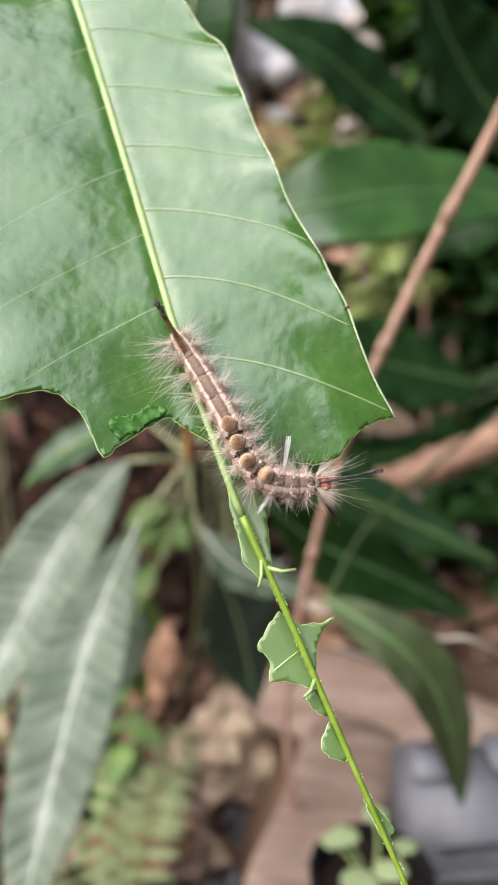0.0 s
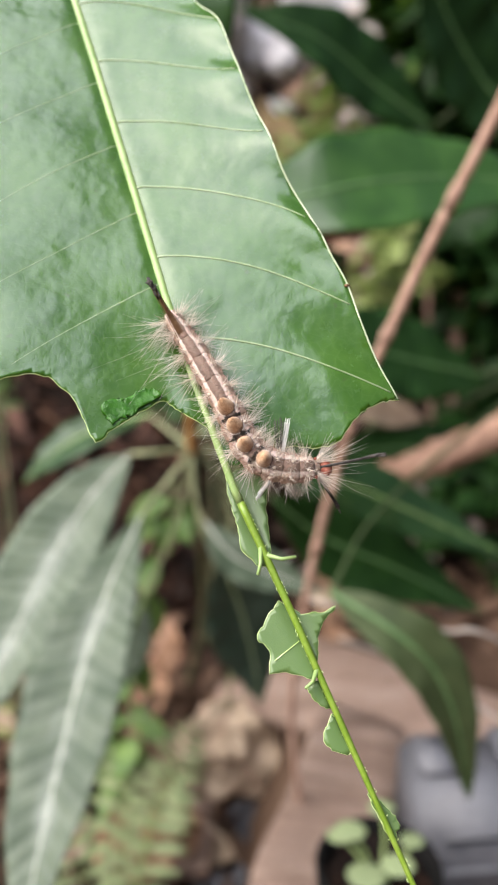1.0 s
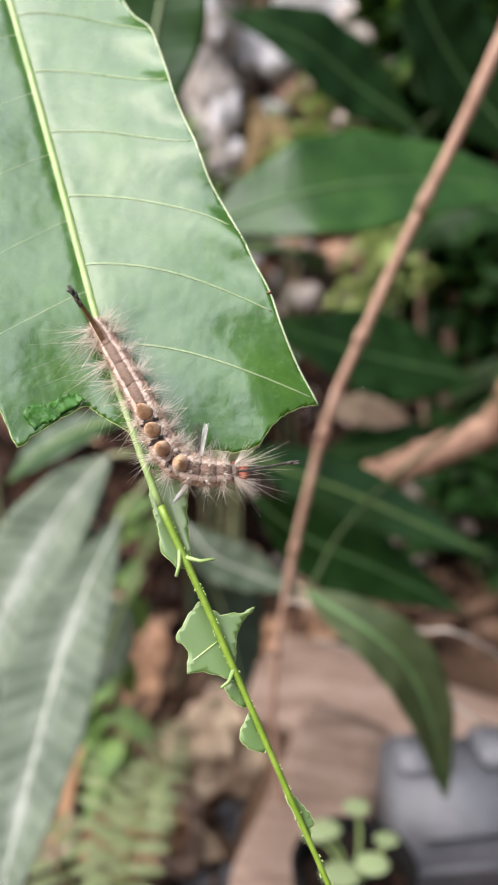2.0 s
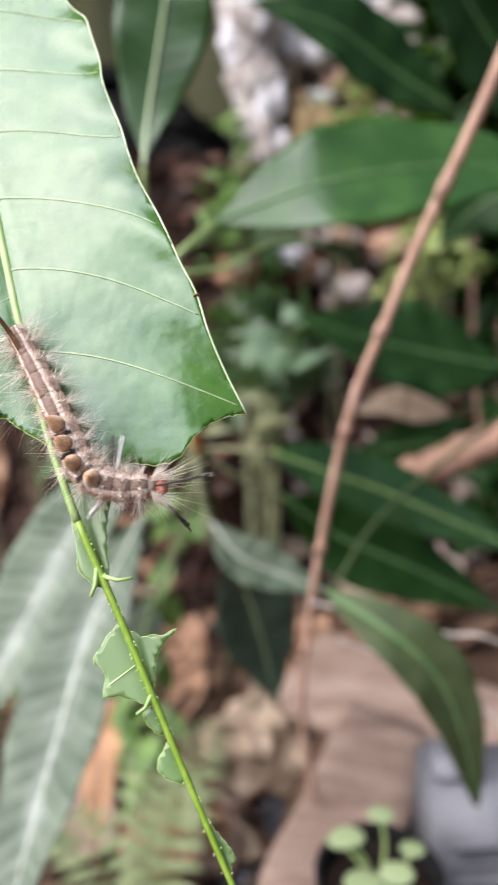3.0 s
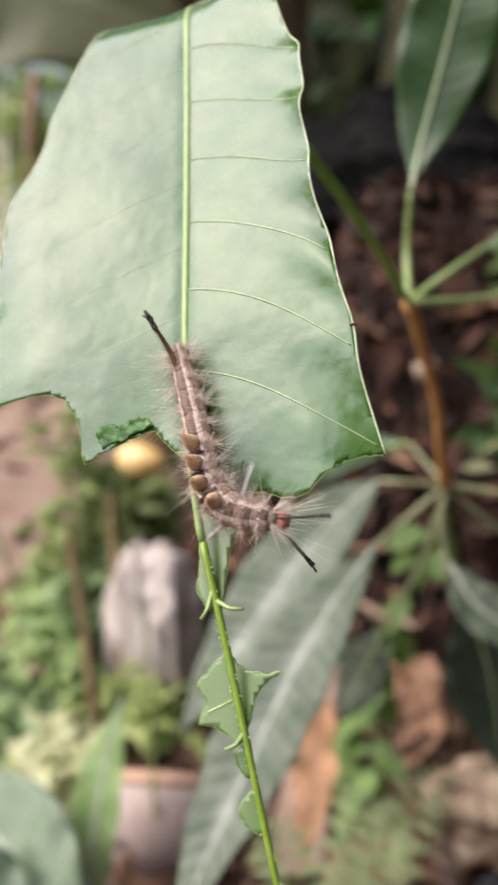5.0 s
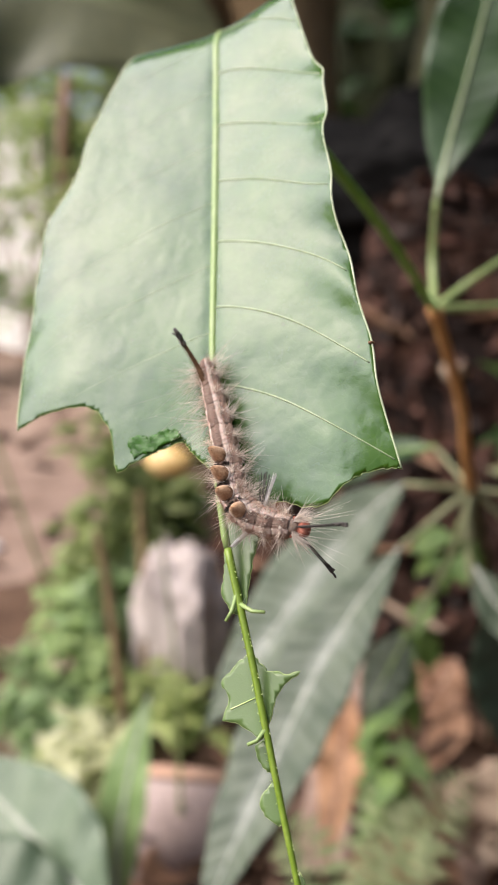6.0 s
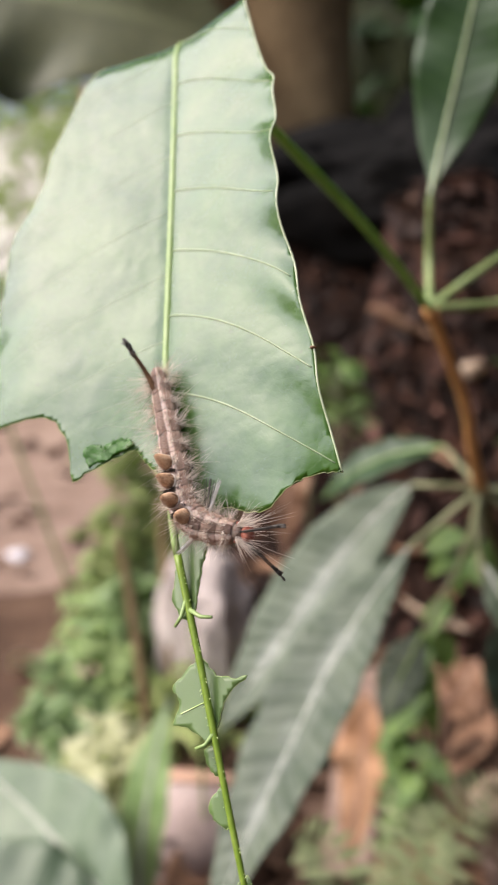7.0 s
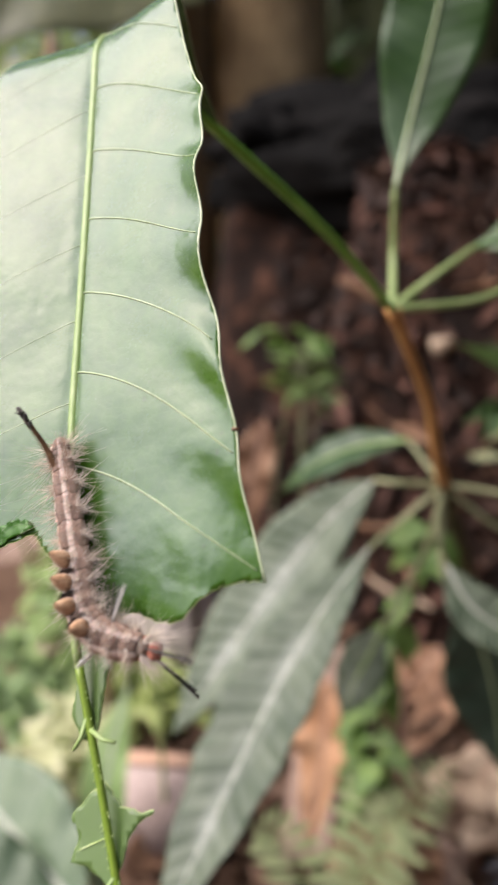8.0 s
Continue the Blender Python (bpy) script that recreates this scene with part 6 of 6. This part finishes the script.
    # two trunks take the mossy colour, which also darkens them as shade would
    for px, w, lean, bark in ((-0.52, 0.07, 0.05, BARK), (-0.30, 0.11, -0.03, BARK), (-0.02, 0.09, 0.06, MOSSY), (0.24, 0.12, 0.0, MOSSY), (0.52, 0.08, -0.06, BARK), (0.95, 0.10, 0.03, BARK)):
        top = Vector((c.x + px + lean * 3, c.y + 0.48 + 0.35 * px, 1.7))
        tree = thing("tree", (top.x - lean * 3, top.y + 0.03, 0), ("shade tree with a mossy trunk, shade put into its dark colour, and a leafy crown" if bark is MOSSY else "shade tree with an olive-brown trunk and a dark leafy crown"), "tree", "shade trees")
        o = tree.location
        bm = bmesh.new()
        tube(bm, spline(local([top + Vector((0, 0, 0.3)), top, top + Vector((-lean * 2, 0.02, -0.6)), (top.x - lean * 3, top.y + 0.03, 0.0)], o), 60), lambda x: w * (0.8 + 0.35 * x) * (1 + 0.06 * math.sin(x * 40)), 14, True, 0.14)
        part("trunk", bm, bark, tree)
        for k in range(4):
            a = rnd.uniform(0, 6.28)
            bm = bmesh.new()
            tube(bm, spline([top - o, top - o + Vector((math.cos(a) * 0.2, math.sin(a) * 0.2, 0.25)), top - o + Vector((math.cos(a) * 0.5, math.sin(a) * 0.5, 0.4))], 12), lambda x: w * 0.35 * (1.1 - 0.8 * x), 8, True, 0.1)
            part("limb", bm, BARK, tree)
        bm = bmesh.new()
        for k in range(7):
            q = top - o + Vector((rnd.uniform(-0.4, 0.4), rnd.uniform(-0.55, 0.35), rnd.uniform(0.15, 0.5)))
            foliage(bm, q, (0.28, 0.28, 0.16), 150, 0.13, rnd)
        crown = part("crown", bm, DARKLEAF, tree, smooth=False)
        tagged(crown, "", "", "", "stuff")
    # pale lichened stump and a leaning grey log
    a = Vector((-0.039, 1.186, 0.673))
    lichened_stump(a)
    rock((a.x + 0.09, a.y + 0.05, a.z - 0.10), (0.06, 0.05, 0.09), BARK, "brown_stump", "rotting brown stump in the undergrowth", "stump", 9, 0.5, 0.35)
    rock((0.118, 1.285, 0.815), (0.060, 0.05, 0.07), PALESTONE, "pale_stone", "pale lavender-grey stone on the rubble slope", "stone", 21, 0.35, 0.15)
    rock((0.209, 1.250, 0.745), (0.07, 0.05, 0.085), STONE, "grey_stone", "brown-grey stone on the rubble slope", "stone", 22, 0.35, 0.15)
    rock((0.020, 1.268, 0.751), (0.035, 0.03, 0.04), PALESTONE, "pale_stone", "pale stone on the rubble slope", "stone", 24, 0.35, 0.15)
    rock((0.062, 1.242, 0.737), (0.026, 0.02, 0.03), PALESTONE, "pale_stone", "small pale stone on the rubble slope", "stone", 23, 0.35, 0.15)
    rubble_stones()
    shrub((0.108, 1.134, 0.644), (0.06, 0.05, 0.06), 70, 0.035, LIME, "small yellow-green weed on the rubble slope", 44, 3)
    shrub((0.238, 1.115, 0.672), (0.05, 0.05, 0.10), 90, 0.04, CREEP, "leafy weed on the rubble slope", 45, 3)


def lichened_stump(a):
    """A broken trunk that leans, its bark peeling in pale flakes."""
    foot = Vector((a.x + 0.03, a.y + 0.02, 0.42))
    st = thing("lichened_stump", foot, "leaning broken stump with pale lichen and peeling bark", "stump")
    rnd = random.Random(114)
    line = spline([Vector((0, 0, 0)), Vector((0.0, 0.0, 0.12)), Vector((-0.02, 0.005, 0.26)), Vector((-0.035, 0.01, 0.45))], 40)
    bm = bmesh.new()
    tube(bm, line, lambda x: 0.024 + 0.020 * x + 0.006 * math.sin(x * 31) + 0.004 * math.sin(x * 57), 18, True, 0.30)
    trunk = part("trunk", bm, LICHEN, st)
    for k in range(26):
        i = rnd.randint(6, 38)
        an = rnd.uniform(-2.6, -0.5)
        r = 0.026 + 0.020 * i / 40
        c = line[i] + Vector((math.cos(an) * r, math.sin(an) * r, 0))
        bm = bmesh.new()
        bmesh.ops.create_icosphere(bm, subdivisions=2, radius=1)
        w, h = rnd.uniform(0.007, 0.016), rnd.uniform(0.010, 0.028)
        for v in bm.verts:
            p = v.co * (1 + 0.35 * noise.noise(v.co * 1.7 + Vector((k, 0, 0))))
            v.co = c + Vector((p.x * w, p.y * 0.006, p.z * h))
        part("bark_flake", bm, PALESTONE if k % 3 else LICHEN, trunk)


def rubble_stones():
    """Pinkish and brown lumps on the slope."""
    rnd = random.Random(9)
    for k, (x, y) in enumerate(((0.039, 1.291), (0.086, 1.269), (0.068, 1.288), (0.119, 1.269), (0.134, 1.286), (0.089, 1.218), (0.010, 1.133), (-0.038, 1.010), (0.056, 1.188), (0.163, 1.207), (0.060, 1.255), (0.030, 1.160), (0.110, 1.205), (0.140, 1.225))):
        r = rnd.uniform(0.014, 0.030)
        z = max(ground_z(x, y), bank_z(x, y))
        rock((x, y, z + r * 0.3), (r * rnd.uniform(0.9, 1.5), r, r * rnd.uniform(0.7, 1.0)), (STONE, ORANGECLAY, PALESTONE, DEAD)[k % 4], "slope_stone", ("grey stone", "orange-brown clay lump", "pale stone", "brown clod")[k % 4] + " lying on the rubble slope", "stone", 60 + k, 0.45, 0.2)


def bright_patch_wall():
    """A white wall far across the path, in the sun, added to make a glaring bright patch."""
    c = Vector((-3.249, 2.872, 0.984))
    d = Vector((0.95, -0.3, 0)).normalized()
    a, b = c - d * 1.6, c + d * 0.9
    high = 1.12
    n = Vector((-d.y, d.x, 0))
    bm = bmesh.new()
    bmesh.ops.create_cube(bm, size=1)
    for v in bm.verts:
        p = a.lerp(b, v.co.x + 0.5) + n * v.co.y * 0.12
        v.co = Vector((p.x, p.y, (v.co.z + 0.5) * high))
    single("wall_garden", bm, BRIGHTWHITE, "white wall added to make the bright patch across the path", "wall", kind="structure", smooth=False)


def hedge():
    """Dense far growth that closes the garden, lower on the open side."""
    bm = bmesh.new()
    n, m, grid = 130, 14, []
    for i in range(n + 1):
        a = 2 * math.pi * i / n
        x, y = math.sin(a), math.cos(a)
        open_side = max(0.0, -x * 0.8 - y * 0.15)
        h0 = 2.6 - 2.1 * min(1, open_side * 1.6)
        row = []
        for j in range(m + 1):
            h = j / m
            r = 5.0 + 0.5 * noise.noise((a * 6, h * 3, 0)) + 0.25 * noise.noise((a * 25, h * 9, 4)) - (1.6 if y > 0.2 and x > -0.5 else 0.0) * min(1, 3 * max(0, y - 0.2))
            row.append(bm.verts.new((x * r, y * r, h * h0 * (1 + 0.18 * noise.noise((a * 9, 0, 7))))))
        grid.append(row)
    for r0, r1 in zip(grid, grid[1:]):
        for j in range(m):
            bm.faces.new((r0[j], r0[j + 1], r1[j + 1], r1[j]))
    single("backdrop", bm, HEDGE, "dense shaded green growth round the garden", "backdrop", kind="structure")
    rnd = random.Random(17)
    bm = bmesh.new()
    for i in range(150):
        a = rnd.uniform(0, 2 * math.pi)
        x, y = math.sin(a), math.cos(a)
        h0 = 2.7 - 2.1 * min(1, max(0.0, -x * 0.8 - y * 0.15) * 1.6)
        r = 4.9 - (1.6 if y > 0.2 and x > -0.5 else 0.0) * min(1, 3 * max(0, y - 0.2))
        foliage(bm, (x * r, y * r, rnd.uniform(0.1, h0)), (0.5, 0.5, 0.35), 36, 0.22, rnd)
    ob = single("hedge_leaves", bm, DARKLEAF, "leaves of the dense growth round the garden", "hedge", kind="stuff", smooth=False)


ground()
path_patch()
hedge()
bright_patch_wall()
root_bank()
mango_sapling()
second_sapling()
creeper()
larva, larva_head = caterpillar()
surroundings()
grey_box()
far_things()
fern((-0.045, 0.457, 0.047), (-0.041, 0.475, 0.152), "light green fern frond among the litter", 6, 0.05)
litter()
leaning_leaves()
litter_heap("leaf_litter", 680, (-0.07, 0.9, 0.42, 1.6), LITTER, "deep brown and pinkish leaf litter under the shrubs", 3)
litter_heap("leaf_litter", 330, (-0.3, 0.05, 0.45, 0.80), LITTER, "brown leaf litter round the sapling's foot", 4, 0.8)
litter_heap("rubble", 620, (-0.02, 0.75, 1.05, 1.6), RUBBLE, "pinkish rubble and dry leaves on the slope", 8, 0.75)
litter_heap("leaf_litter", 260, (-2.2, -0.5, 0.8, 3.2), LITTER, "scattered dry leaves on the trodden path", 6)
litter_heap("leaf_litter", 700, (-0.5, 0.0, 0.78, 1.25), DARKLITTER, "leaf litter on the root bank, shade put into its dark colour", 5, 0.5)
litter_heap("leaf_litter", 420, (-0.46, 0.02, 0.80, 1.16), REDLITTER, "red-brown rotting leaves on the root bank", 15, 0.55)


def motions():
    pivot = flat(*SPINE[-1]) - larva.location
    walk(larva_head, [(t, Matrix.Translation(pivot) @ Matrix.Rotation(radians(a), 4, LEAF.col[2].xyz) @ Matrix.Rotation(radians(b), 4, LEAF.col[1].xyz)) for t, a, b in HEAD_TURNS])


motions()
